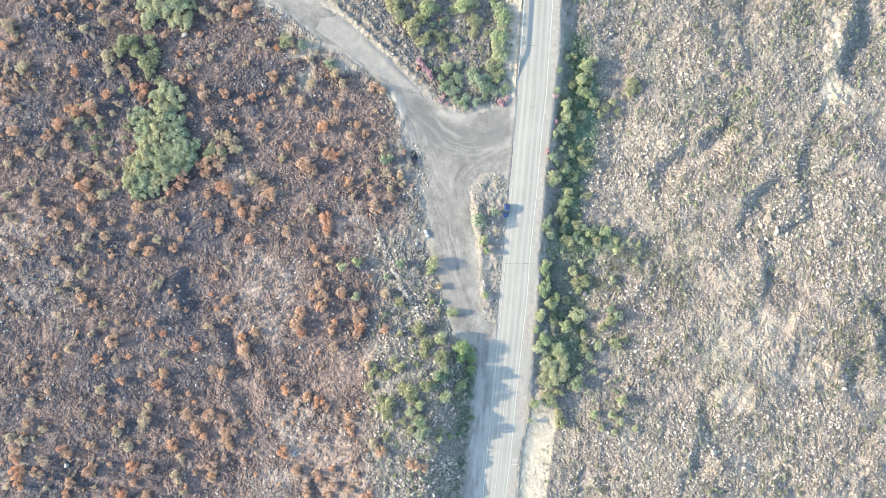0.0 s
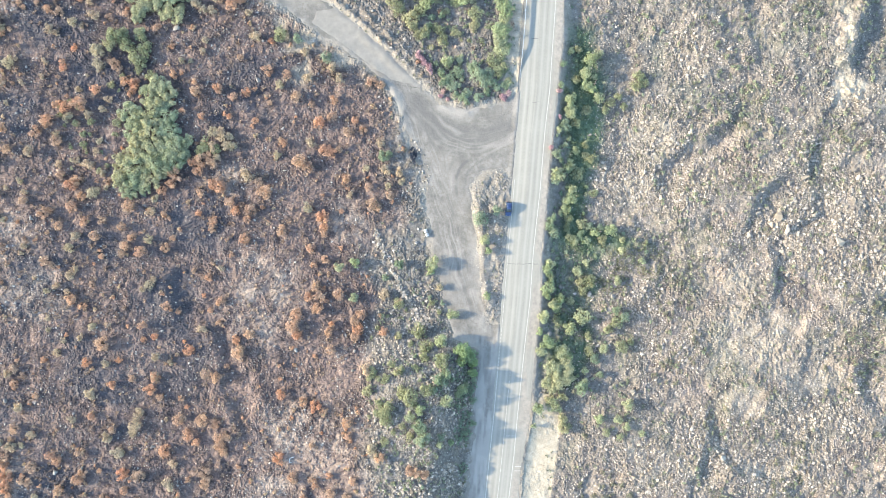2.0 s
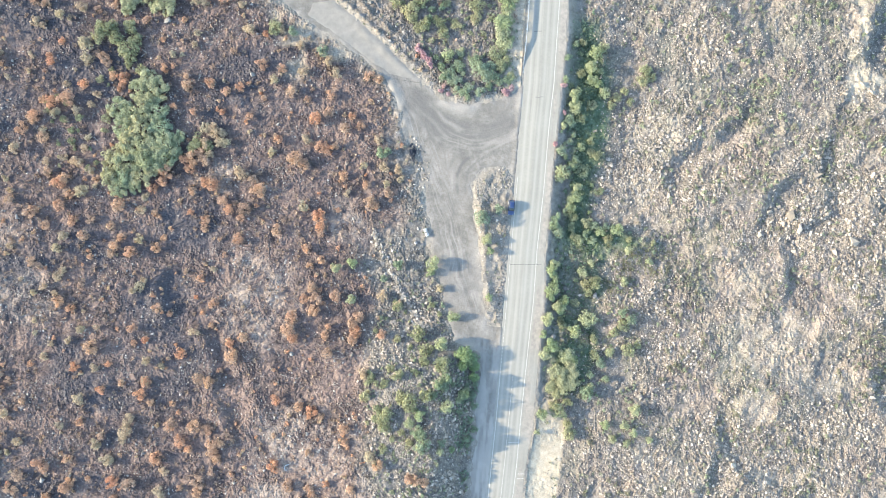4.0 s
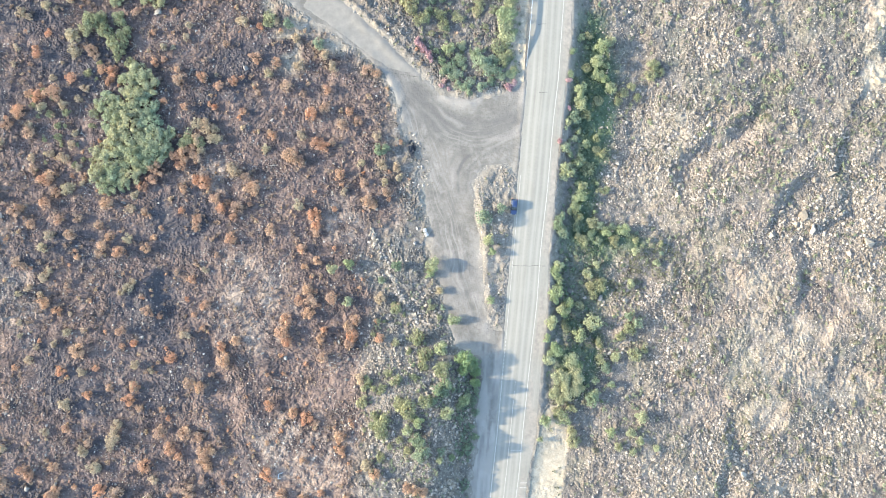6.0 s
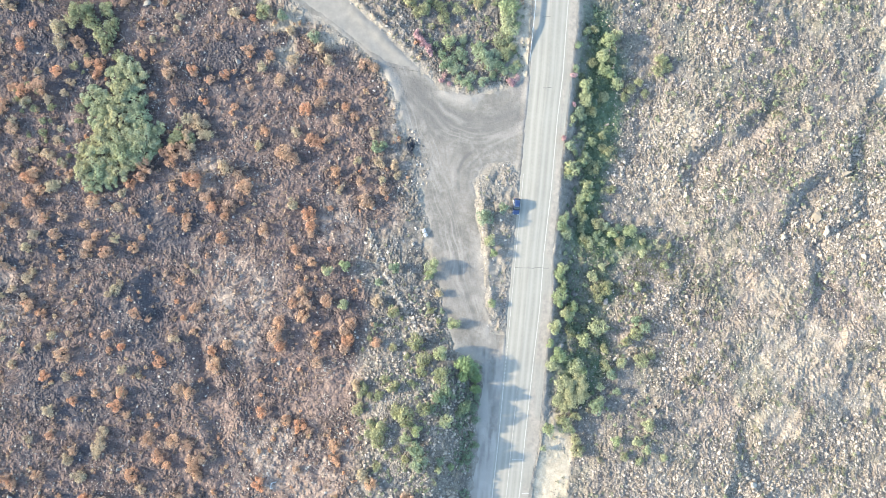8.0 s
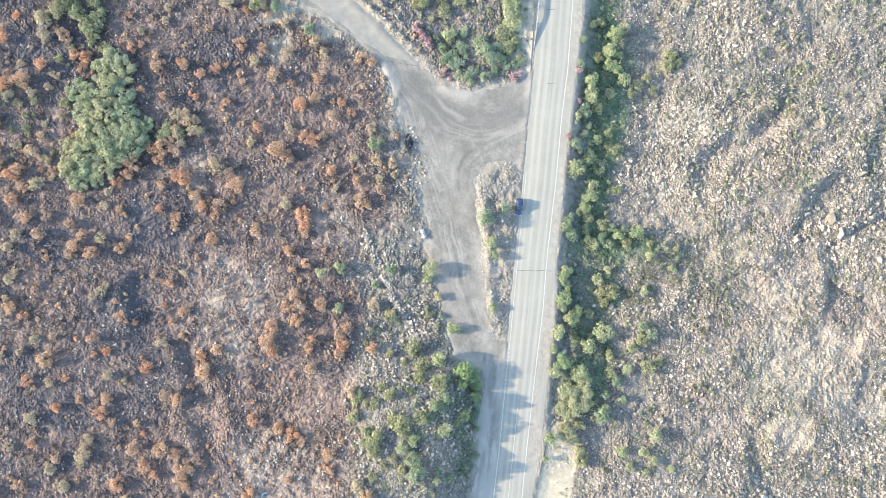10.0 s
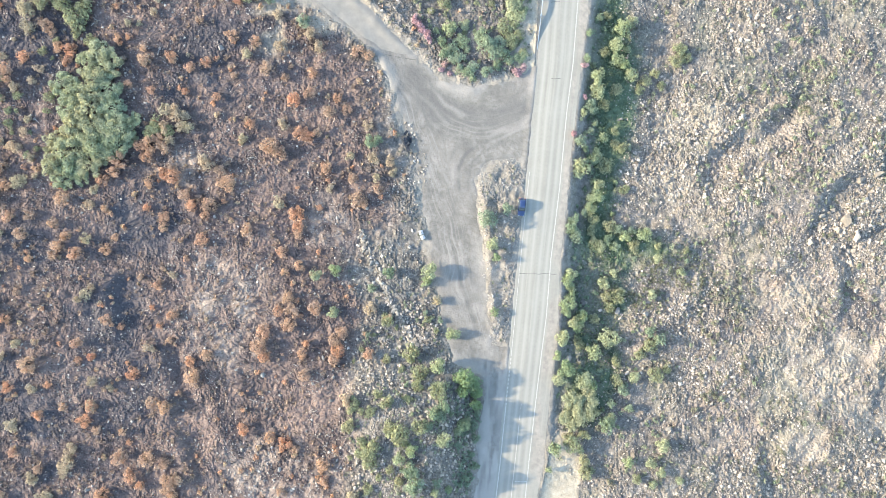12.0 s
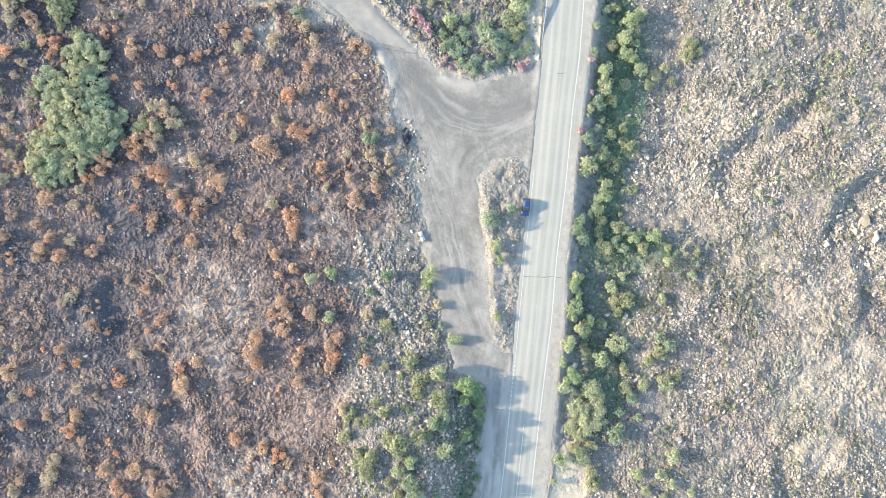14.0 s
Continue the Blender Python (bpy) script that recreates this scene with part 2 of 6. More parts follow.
EMBER_G = [
    (-37.1, -68.4, 1.22), (-43.7, -66, 1.84), (-26, -66.1, 1.43), (-32.4, -69.9, 1.63), (-32.8, -65, 1.22), (-18.4, -58.9, 1.84),
    (-8.3, -63.1, 1.84), (-10, -62.7, 1.63), (-5.7, -63.7, 1.43), (-21.8, -72.1, 1.63), (-23.5, -73.4, 1.43), (-34.5, -72.8, 1.63),
    (-40.7, -72.4, 1.84), (-27.7, -70.8, 1.63), (-37.9, -56.5, 1.22), (-124.4, -39.1, 1.43), (-118.3, -42.6, 1.22), (-95.7, -39.2, 1.43),
    (-85.1, -40.7, 1.84), (-82.2, -42.9, 1.43), (-96.1, -52.2, 1.63), (-123.9, -51.8, 1.84), (-102.1, -48.5, 1.43), (-76, -43.4, 1.02),
    (-74.7, -45.9, 1.02), (-76.5, -49.6, 2.24), (-69.8, -49.6, 2.24), (-65.8, -50.6, 1.43), (-74, -53.8, 2.04), (-71.6, -55.6, 1.63),
    (-80.7, -58.5, 2.24), (-114.1, -59.8, 1.84),
]
EMBER_H = [
    (-112.1, -61.4, 1.84), (-105.4, -58.6, 1.63), (-127.9, -60.5, 2.24), (-127.4, -62.7, 1.63), (-119.3, -63.4, 2.04),
    (-127.3, -66.4, 2.45), (-127.3, -69, 1.84), (-121.3, -67, 2.04), (-126, -71.1, 1.63), (-106.1, -66.5, 2.04), (-104.7, -64.9, 1.43),
    (-111.8, -69.9, 1.84), (-92.6, -64.8, 2.04), (-88.4, -65.6, 2.04), (-92.8, -70, 1.43), (-98.7, -72.2, 1.43), (-96.1, -73.3, 1.84),
    (-68.9, -65.2, 2.24), (-69.6, -68.3, 1.63), (-74.3, -67.1, 1.02), (-99.7, -64.2, 1.02), (-113.1, -73.4, 1.43), (-88.8, -73.8, 1.84),
]
EMBER = EMBER_A + EMBER_B + EMBER_C + EMBER_D + EMBER_E + EMBER_F + EMBER_G + EMBER_H
STRAW_A = [
    (-130.5, 66.6, 3.06), (-128.7, 64.4, 1.84), (-103, 71.9, 1.43), (-101.8, 73.9, 1.63), (-107.9, 66.1, 1.84), (-105.6, 65, 1.22),
    (-101.9, 67.6, 2.24), (-90.5, 67.6, 1.02), (-114.7, 64, 1.84), (-112.7, 62.8, 1.43), (-100.3, 57.7, 3.06), (-100.6, 53.3, 2.45),
    (-126.3, 54.1, 2.24), (-124.7, 55.4, 1.02), (-131.3, 54.3, 1.43), (-116.2, 54.6, 1.43), (-117.1, 50.1, 1.22), (-122.8, 48.4, 1.43),
    (-104.1, 50.7, 0.82), (-106.3, 46.7, 1.63), (-127.6, 42.5, 1.22), (-97.9, 43.3, 1.63), (-99.6, 40.7, 1.63), (-109.5, 38.1, 2.24),
    (-103.8, 39, 1.63), (-76, 54.6, 1.43), (-73.9, 54.7, 1.02), (-70, 57.2, 1.43), (-69.2, 60.7, 1.43), (-73, 64.5, 1.22),
    (-71.9, 71.4, 2.04), (-67.4, 69.4, 1.84),
]
STRAW_B = [
    (-70, 69.5, 1.63), (-65.7, 72.8, 2.04), (-67.3, 29.7, 2.45), (-64.8, 33.9, 2.04), (-63.2, 29.7, 1.84), (-62.4, 32.3, 1.63),
    (-65.8, 26.4, 1.63), (-67.4, 33.9, 2.04), (-56.5, 68.6, 1.63), (-54.7, 61.7, 2.24), (-45.4, 61.3, 1.84), (-40.4, 57.1, 1.63),
    (-32.7, 52.5, 2.04), (-39.5, 49.9, 2.24), (-30.2, 49.1, 2.24), (-48, 47.5, 1.84), (-62, 47.3, 0.82), (-61.8, 29.7, 2.04),
    (-64.8, 32.2, 2.04), (-57, 21.2, 3.06), (-38.7, 30.6, 1.84), (-48.8, 27.2, 1.84), (-18.4, 30.6, 1.84), (-22.7, 23, 1.63),
    (-16.7, 23, 2.04), (-13.3, 22.1, 1.84), (-12.5, 19.6, 1.63), (-16.2, 17.9, 1.43), (-27.4, 15.4, 1.43), (-39.8, 12, 2.04),
    (-112.7, 33.5, 1.43), (-120.8, 28.3, 2.24),
]
STRAW_C = [
    (-130.8, 25.5, 1.63), (-112.3, 24.7, 1.43), (-123.8, 19.6, 1.43), (-122, 16.7, 1.43), (-101.8, 16.2, 2.45), (-130.7, 9.5, 2.04),
    (-128.5, 8.6, 1.22), (-130.8, 16.2, 1.84), (-127.6, 17.9, 1.22), (-107, 3.5, 2.04), (-108.7, 0.2, 2.04), (-122.1, 1, 1.43),
    (-86, 2.7, 1.84), (-85.5, 10.6, 1.84), (-84.4, 14.9, 1.63), (-100.5, 31.5, 1.43), (-101.3, 28.1, 1.63), (-99.6, 22.1, 1.63),
    (-98.4, 17.9, 1.22), (-103.6, 24.6, 2.04), (-107.2, 25.5, 1.63), (-108.7, -7.4, 2.04), (-107.3, -5.8, 1.22), (-85.9, -10.8, 2.04),
    (-84.9, -9.1, 1.43), (-87.8, -11.7, 1.43), (-112.7, -10.8, 1.43), (-115.4, -12.2, 1.43), (-109.9, -12.5, 1.22), (-115.7, -20.1, 1.43),
    (-115.3, -23.5, 1.22), (-102.1, -22.7, 1.63),
]
STRAW_D = [
    (-105.8, -25.5, 1.63), (-110.7, -26.6, 1.22), (-112.2, -30.2, 1.84), (-126.6, -36.2, 1.63), (-97.9, -33.3, 1.63), (-83.4, -31.1, 2.04),
    (-79.3, -32.8, 1.43), (-70.7, -23.5, 2.04), (-65, -5.8, 1.43), (-123.1, -45.7, 2.04), (-102.2, -42, 2.45), (-83.8, -37, 1.63),
    (-88, -47.9, 2.45), (-89.2, -51.2, 2.45), (-90.3, -53.4, 1.63), (-98, -54.7, 2.24), (-94.7, -59.1, 2.65), (-119.3, -53.9, 1.84),
    (-108, -49.7, 1.63), (-78.7, -62.3, 1.84), (-129, -56.4, 2.04), (-125.6, -57.2, 2.04), (-122.2, -57, 1.22), (-79.9, -68.1, 2.45),
    (-130.1, -70.9, 1.43), (-118.8, -71.7, 1.43), (-77.6, -72.5, 1.63), (-20.1, -57.1, 2.45), (-17.5, -13.3, 2.24), (-12.9, -15.6, 1.43),
    (-1.5, -11.3, 1.63), (-22.6, -34.4, 2.24),
]
STRAW_E = [
    (8.6, 64.1, 1.63), (13.2, 48.3, 2.04),
]
STRAW = STRAW_A + STRAW_B + STRAW_C + STRAW_D + STRAW_E
LEAFY_A = [
    (-42.5, 60.9, 1.71), (-34.1, 55.5, 1.71), (-17.9, 26.8, 1.71), (-15.9, 27.2, 1.33), (-13.3, -4.9, 1.9), (-17.1, -8.3, 1.14),
    (34.6, 53.7, 1.26), (37.2, 57.7, 1.26), (34.3, 47.5, 1.08), (35.7, 36.1, 1.98), (36.4, 32.2, 1.08), (35.3, 30.2, 1.08),
    (32.9, 27.6, 1.62), (34.5, 25.9, 1.08), (37, 25.4, 1.08), (35.9, 22.8, 1.8), (37.6, 24.4, 1.08), (32.8, 19.7, 1.62), (31.2, 8.6, 1.62),
    (30.6, 6.6, 1.62), (32.3, 4.7, 1.8), (31.5, 5.7, 1.44), (40.4, 4.1, 1.62), (42, 2.2, 1.44), (46, 6.2, 1.26), (42.7, 6.4, 1.44),
    (49.8, -18.6, 1.62), (52.6, -20.2, 1.8), (39.6, -41, 2.34), (45.4, -37, 1.26), (44.1, -32.4, 1.62), (41, -35.7, 1.26),
]
LEAFY_B = [
    (35.7, 13.9, 1.26), (34.4, 10.6, 1.26), (31.7, -0.8, 0.72), (35.9, -1.1, 0.72), (33.3, -3.1, 0.72), (-2.2, -36.8, 2.16),
    (0.3, -35.9, 1.98), (-0.6, -37.7, 1.62), (-7, -49.9, 1.98), (-6, -52.5, 2.34), (-6.9, -54.5, 1.62), (-0.8, -53.1, 1.26),
    (5.7, -53.7, 1.44), (7.8, -41.3, 1.26), (8.2, -44.2, 1.26), (8.3, -51.1, 1.26), (-0.6, -15.9, 0.9), (8.8, -38, 1.08),
    (-2.9, -40.1, 1.08), (2.3, -37.4, 0.9), (3.7, -45.3, 0.9), (7.4, -47.8, 1.08), (10.4, 8.4, 2.52), (14.8, 10.9, 1.8), (3.8, 51.2, 2.11),
    (1.6, 49, 2.11), (3.5, 46.8, 1.88), (2, 47.1, 1.64), (9.3, 50.1, 2.82), (11.1, 48.3, 2.58), (8.9, 52.7, 1.88), (13.5, 48.4, 2.11),
]
LEAFY_C = [
    (17.8, 47.6, 1.64), (5.9, 43.2, 1.88), (6.7, 45.1, 1.64), (10.1, 44, 1.64), (3.8, 44.5, 1.41), (13, 51, 1.88), (-0.9, 51, 1.41),
    (-0.4, 47.9, 1.17), (12.7, 45.6, 1.41), (15.2, 46.7, 1.41), (5, 49.3, 1.17), (-2.3, 53.6, 0.94), (-4.3, 64.6, 1.17), (-3.5, 67.1, 1.17),
    (-0.9, 67.7, 1.17),
]
LEAFY = LEAFY_A + LEAFY_B + LEAFY_C
LIME_A = [
    (-26, -4.1, 1.71), (-30.5, -5.7, 1.71), (-3.2, -4, 2.28), (-4.1, -6.6, 1.52), (-26.3, -14.2, 1.71), (43.1, 55.4, 2.34),
    (45.2, 56.9, 1.62), (41.6, 51.2, 2.16), (44.2, 50.2, 1.08), (41.9, 47.9, 1.98), (43.8, 46.5, 1.44), (37.1, 43.1, 2.16),
    (37.1, 39.9, 2.16), (45.3, 44.1, 1.98), (33.5, 34.5, 1.08), (38.6, 28.7, 1.26), (33, 21.4, 2.52), (37.6, 17.2, 1.44),
    (37.3, 14.3, 1.98), (35.7, 11.3, 1.8), (38.5, 2.2, 1.44), (44.3, 4.6, 1.8), (48.9, 5.1, 1.98), (51.8, -0.4, 1.44), (30.9, -4.5, 1.8),
    (30, -6.2, 1.8), (30.8, -7.9, 1.62), (31.1, -9.9, 1.62), (30, -12, 1.98), (30.1, -14, 1.62), (39.1, -6.7, 1.62), (34.1, -14.9, 1.62),
]
LIME_B = [
    (32.1, -16.5, 1.98), (51, -9.5, 1.44), (41.5, -4, 1.26), (58.1, -3.8, 1.26), (32.5, -17.5, 1.98), (28.9, -20.2, 1.98),
    (40.3, -20.3, 2.52), (36.8, -23.3, 2.34), (27.6, -24.1, 1.44), (30.3, -27.7, 2.7), (28.3, -30, 1.8), (34.2, -30.3, 2.34),
    (36.2, -31.5, 1.44), (40.9, -39, 1.44), (46.6, -29.5, 1.44), (27.2, -46.6, 1.8), (25.7, -51.6, 1.08), (53.4, -45.4, 1.8),
    (50.1, -49.7, 1.44), (52.8, -51.9, 1.44), (44.9, -49.4, 1.44), (57, -53.6, 1.08), (50.8, -54.6, 1.08), (2.5, -19.1, 1.8),
    (-1, -26.8, 2.34), (0.5, -43.3, 2.16), (4.9, -40.7, 1.8), (3.6, -42.1, 1.08), (6.1, -39.6, 1.08), (-6.8, -45.4, 1.62),
    (-9.6, -47.4, 1.62), (-1.4, -55.5, 1.08),
]
LIME_C = [
    (1.8, -55.5, 1.08), (11.7, 2.3, 1.62), (13, -0.9, 1.44), (12.5, -13.8, 1.26), (-5.2, 71.4, 2.58), (-4.3, 73.4, 2.11), (5.9, 72.4, 3.28),
    (17.8, 69.3, 3.05), (16.1, 72.2, 1.88), (16.9, 62.9, 3.05), (16.1, 60.2, 2.58), (17.6, 65.8, 2.11), (16.9, 57.6, 2.58),
    (18.6, 58.3, 1.41), (0.8, 54.1, 2.11), (4.5, 54.9, 1.64), (14.7, 74.1, 1.41),
]
LIME = LIME_A + LIME_B + LIME_C
SILVER_A = [
    (39.7, 58.6, 1.44), (38.8, 49.6, 1.44), (36, 46.4, 1.08), (42, 40.5, 1.62), (38.7, 36.4, 1.62), (41.8, 30.3, 1.44), (43.4, 26.3, 1.62),
    (41.6, 27, 1.26), (39.5, 22.2, 2.16), (49.1, 42.8, 1.62), (51.1, 44.4, 1.44), (53.2, 41.8, 1.26), (47.8, 40.8, 1.44), (57, 50.5, 1.98),
    (56.5, 47.8, 1.8), (58.9, 48.8, 1.44), (43.5, 16.2, 1.62), (36.3, 9.3, 1.8), (40.4, 7.4, 1.8), (36.6, 6.1, 1.8), (37.1, 3.5, 1.62),
    (46.7, 2.2, 1.62), (52.4, 2.6, 1.08), (59, 1.5, 1.08), (42.5, -10.2, 1.98), (39.9, -10.2, 1.44), (40.6, -12.5, 1.44),
    (43.5, -8.9, 1.26), (37.1, -15.5, 1.44), (32.8, -20.4, 1.08), (33.5, -21.7, 1.26), (42.7, -25.5, 1.62),
]
SILVER_B = [
    (50.5, -21.9, 1.98), (47.9, -23.9, 1.44), (42.5, -30.5, 1.62), (51.9, -28.8, 2.16), (54.7, -27.1, 1.44), (31.8, -46, 2.34),
    (34.4, -48.9, 1.8), (35.1, -52.1, 1.98), (46.9, -53.3, 1.44), (34.4, -43.9, 1.62), (30.5, -43.3, 1.44), (-13.4, -16, 1.8),
    (-7.5, -23.7, 2.34), (-13.3, -25.2, 1.26), (-5, -28.6, 2.16), (-5.4, -31, 1.8), (-0.7, -31.6, 2.16), (-13.2, -34.3, 1.98),
    (-8.5, -34.3, 1.26), (-10.3, -41.7, 2.7), (-12.1, -40.2, 1.8), (-4.9, -39.7, 1.98), (-16.4, -44.8, 2.34), (-18.8, -44.2, 1.62),
    (-16.5, -48.1, 2.16), (-18.1, -46.4, 1.8), (-21.6, -40.3, 1.8), (-21.2, -35.7, 1.98), (-16.7, -37, 1.44), (-10, -53.2, 1.62),
    (-17.1, -54.9, 1.44), (-10, -27.5, 1.08),
]
SILVER_C = [
    (-3.8, -15.9, 1.08), (-15, -33, 1.26), (-18.6, -37, 1.08), (-8.1, -44.1, 1.08), (-11.9, -50, 1.08), (-14.5, -52, 0.9),
    (-15, 72.8, 2.35), (-13.2, 69.4, 2.11), (-9.8, 66.3, 2.58), (-8.6, 64.4, 1.64), (-6.4, 68.8, 2.11), (9.3, 68, 2.58), (3.5, 71.4, 1.88),
    (8.6, 73.1, 2.11), (14.7, 54.4, 2.58), (16.9, 52.7, 2.11), (-6, 62.9, 2.11), (-7.4, 61.9, 1.41), (-2.6, 64.3, 1.41), (-0.9, 63.2, 1.64),
    (-0.1, 60.3, 1.88), (3.5, 61.9, 1.64), (2.8, 63.4, 1.17), (8.9, 64.6, 1.88), (18.6, 48.4, 1.41), (16.1, 51, 1.88), (-16.2, 74.5, 1.88),
    (-10.8, 74.5, 1.41), (-8.6, 73.1, 1.17), (0.8, 68.8, 1.17), (-1.8, 72.2, 1.17), (12.7, 64.6, 1.17),
]
SILVER_D = [
    (11, 60.3, 0.94), (7.6, 60.3, 0.94), (-3.5, 58.6, 0.94), (-94.8, 62.1, 3.05), (-97, 59.2, 2.11), (-92.2, 59.2, 2.58),
    (-87.6, 62.1, 2.35), (-86.8, 58.7, 2.35), (-88.2, 55.3, 3.05), (-90.4, 54.4, 1.88), (-92.8, 62.9, 1.64), (-93.4, 60.6, 1.64),
    (-95.1, 36.6, 1.41), (-85.1, 50.2, 1.88), (-89.4, 51.9, 1.41), (-69.3, 30.3, 2.11), (-70.6, 28.2, 1.88), (-66.6, 28.9, 1.88),
    (-47.7, 62.1, 2.11),
]
SILVER = SILVER_A + SILVER_B + SILVER_C + SILVER_D
PINK_A = [
    (33.6, 45.9, 1.06), (33.8, 38.3, 0.8), (31.2, 29, 1.06), (-7.4, 56.4, 1.32), (-5.7, 54.4, 1.64), (-4.8, 52.7, 1.64), (-4, 51.5, 1.32),
    (-6.9, 55.3, 1.32), (-0.1, 45.9, 0.98), (1.1, 43.2, 0.98), (16.9, 43.9, 1.64), (18.6, 45, 1.32), (-0.9, 44.5, 0.98),
]
PINK = PINK_A
GROVE_A = [
    (-88.5, 71.8, 3.69), (-84.2, 72.6, 3.95), (-80, 73.1, 3.69), (-78.3, 68.7, 3.16), (-81, 68, 2.11), (-89, 68, 2.63), (-76.2, 74.1, 2.63),
    (-82.5, 46.6, 3.43), (-85.3, 44.7, 3.16), (-79.8, 44.2, 3.16), (-91.7, 39.8, 2.9), (-88.3, 38.1, 3.43), (-84.3, 40, 3.43),
    (-80.5, 38.8, 3.16), (-89.7, 34, 3.43), (-84.6, 34, 3.95), (-79.5, 34, 3.16), (-88.7, 29.6, 3.69), (-83.6, 29.3, 3.95),
    (-78.1, 29.3, 3.69), (-74.9, 30.3, 2.63), (-93.4, 26.2, 2.63), (-89, 25, 3.95), (-83.9, 24.7, 3.95), (-79.2, 25.5, 3.69),
    (-75.9, 26.7, 2.37), (-94.1, 20.4, 2.9), (-89.7, 20.1, 3.43), (-85.1, 20.1, 3.16), (-82, 22.8, 2.37), (-91.2, 17, 2.63),
    (-87, 17.4, 2.11),
]
GROVE = GROVE_A
ROADSIDE_A = [
    (5.3, -29.4, 2.94), (7.2, -30.9, 2.35), (4.9, -32.5, 1.76), (8.5, -33.3, 1.76), (8.1, -35.9, 1.57),
]
ROADSIDE = ROADSIDE_A
SPREADING_A = [
    (31.3, -35.6, 3.48), (34.9, -34.7, 3.29), (33.9, -38.4, 3.66), (29.8, -39.1, 2.38), (36.5, -37.7, 2.19), (31.9, -41.2, 2.19),
]
SPREADING = SPREADING_A
PALE_BOULDERS = [
    (97.9, 9.2, 1.7), (100.1, 5.6, 1.87), (96.2, 7.3, 0.85), (92, 10.4, 1.19), (89.4, 3.9, 1.19), (115.8, 1.9, 1.7), (114.2, 16.3, 0.85),
    (109, 30.4, 0.85), (83.5, 58.3, 1.02), (68.2, 63.1, 0.85), (69, 56.3, 0.85), (73.3, 52.9, 0.85), (76.3, 50.3, 0.85), (71.6, 50.7, 0.68),
    (80.1, 66.5, 0.85), (103, 68.2, 0.68), (108.1, 69.4, 0.68), (105.6, 20.6, 1.19), (101.3, 18.9, 1.19), (120, 23.1, 1.02),
    (122.6, 24.8, 0.68), (117.5, 18.9, 0.85), (78.9, 16.3, 0.68), (92.8, 16.3, 0.51), (43.2, 33.5, 0.51), (49.5, -14.3, 0.85),
    (43.5, -15.5, 0.68), (34.7, -11.7, 0.85), (30.8, -25.3, 1.02), (120.9, -42.3, 1.02), (101, -8, 0.68), (90.8, -13.4, 0.85),
]
PALE_BOULDERS_MORE = [
    (110.7, -1.2, 0.85), (116.1, -4.1, 0.68), (122.2, -2, 0.68), (80.9, -61, 1.02), (79.2, -59, 0.68), (82.6, -61, 0.68),
    (89.8, -60.7, 0.51), (107.3, -67, 0.68), (117.5, -47.1, 0.51), (123.4, -60.2, 0.68), (92, -67, 0.68), (55.4, -42.3, 0.85),
    (118.3, 46.1, 1.36), (120.9, 44, 1.19), (94.5, 11.7, 0.85), (96.6, 6.6, 1.02), (121.7, 16.3, 0.68), (111.5, 46.9, 0.85),
    (128.5, 20.6, 0.85), (125.1, 13.8, 0.68), (131.1, 16.3, 0.68), (131.9, 9.5, 0.68), (127.7, 7.8, 0.68), (120, 5.3, 0.68),
    (104.7, 7.8, 0.68), (69.9, -33.8, 0.51), (114.9, -12.6, 0.68),
]
FIELD_BOULDERS = [
    (-54.1, 49.1, 1.05), (-78, 64.1, 1.36), (-50.2, 57.6, 0.68), (-127.3, -44, 1.02), (-59, -45.4, 0.51), (-58.3, -46.4, 0.51),
    (-112.9, -64.8, 1.02), (-84.5, -57.3, 0.68), (-105.2, -63.6, 0.68), (-43.2, -29.6, 0.85), (-47.4, -47.4, 0.51), (-45.7, -46.9, 0.51),
    (-38.4, -51.7, 0.68), (-3.6, 58.3, 0.85), (-46.9, 35, 0.68), (-21.9, 31.6, 0.51), (-12.2, 15.5, 0.51), (-130.7, -10.9, 0.68),
    (-131.1, -13.4, 0.68), (-130.4, -16.8, 0.68), (-132.8, -18.9, 1.02), (-123.9, -8.7, 0.68), (-26.2, -35, 0.68), (-28.6, -25.3, 0.68),
    (-17.3, -2.4, 1.02), (-120.5, 9, 0.85), (-120.5, 21.4, 0.34), (-126.8, 4.9, 0.51),
]
TRACKSIDE_BOULDERS = [
    (-90.8, 7.7, 0.51), (-18.9, 66.5, 0.68), (-20.7, 69.2, 0.68), (-19.7, 72.6, 0.68), (-24.5, 73.6, 0.68), (-16, 63.4, 0.51),
]
HEAP = [
    (-19.7, 1.9, 0.85), (-18.4, 0.5, 0.68), (-19.4, -0.7, 0.68), (-16.8, -0.7, 0.51), (-16, -2.4, 0.68), (-14.3, -8, 0.68),
    (-13.6, -9.5, 0.85), (-12.8, -11.2, 0.68), (-12.1, -12.9, 0.85), (-10.9, -14.1, 0.68), (-9.5, -16.3, 0.68), (-8.7, -17.7, 0.85),
    (-7.8, -18.9, 0.85), (-6.6, -18.2, 0.68), (-8.3, -20.6, 0.85), (-7, -21.2, 0.68), (-5.8, -20.2, 0.68), (-6.1, -22.3, 0.68),
    (-9.5, -18.9, 0.51), (-7.5, -16.8, 0.51), (-7.8, 29.1, 0.68), (-7.3, 27, 0.68), (-6.8, 24, 0.68), (-6.1, 21.9, 0.68),
    (-5.3, 19.7, 0.68), (-4.6, 17.5, 0.51), (-8.3, 31.1, 0.68), (-4.8, 24, 0.51),
]
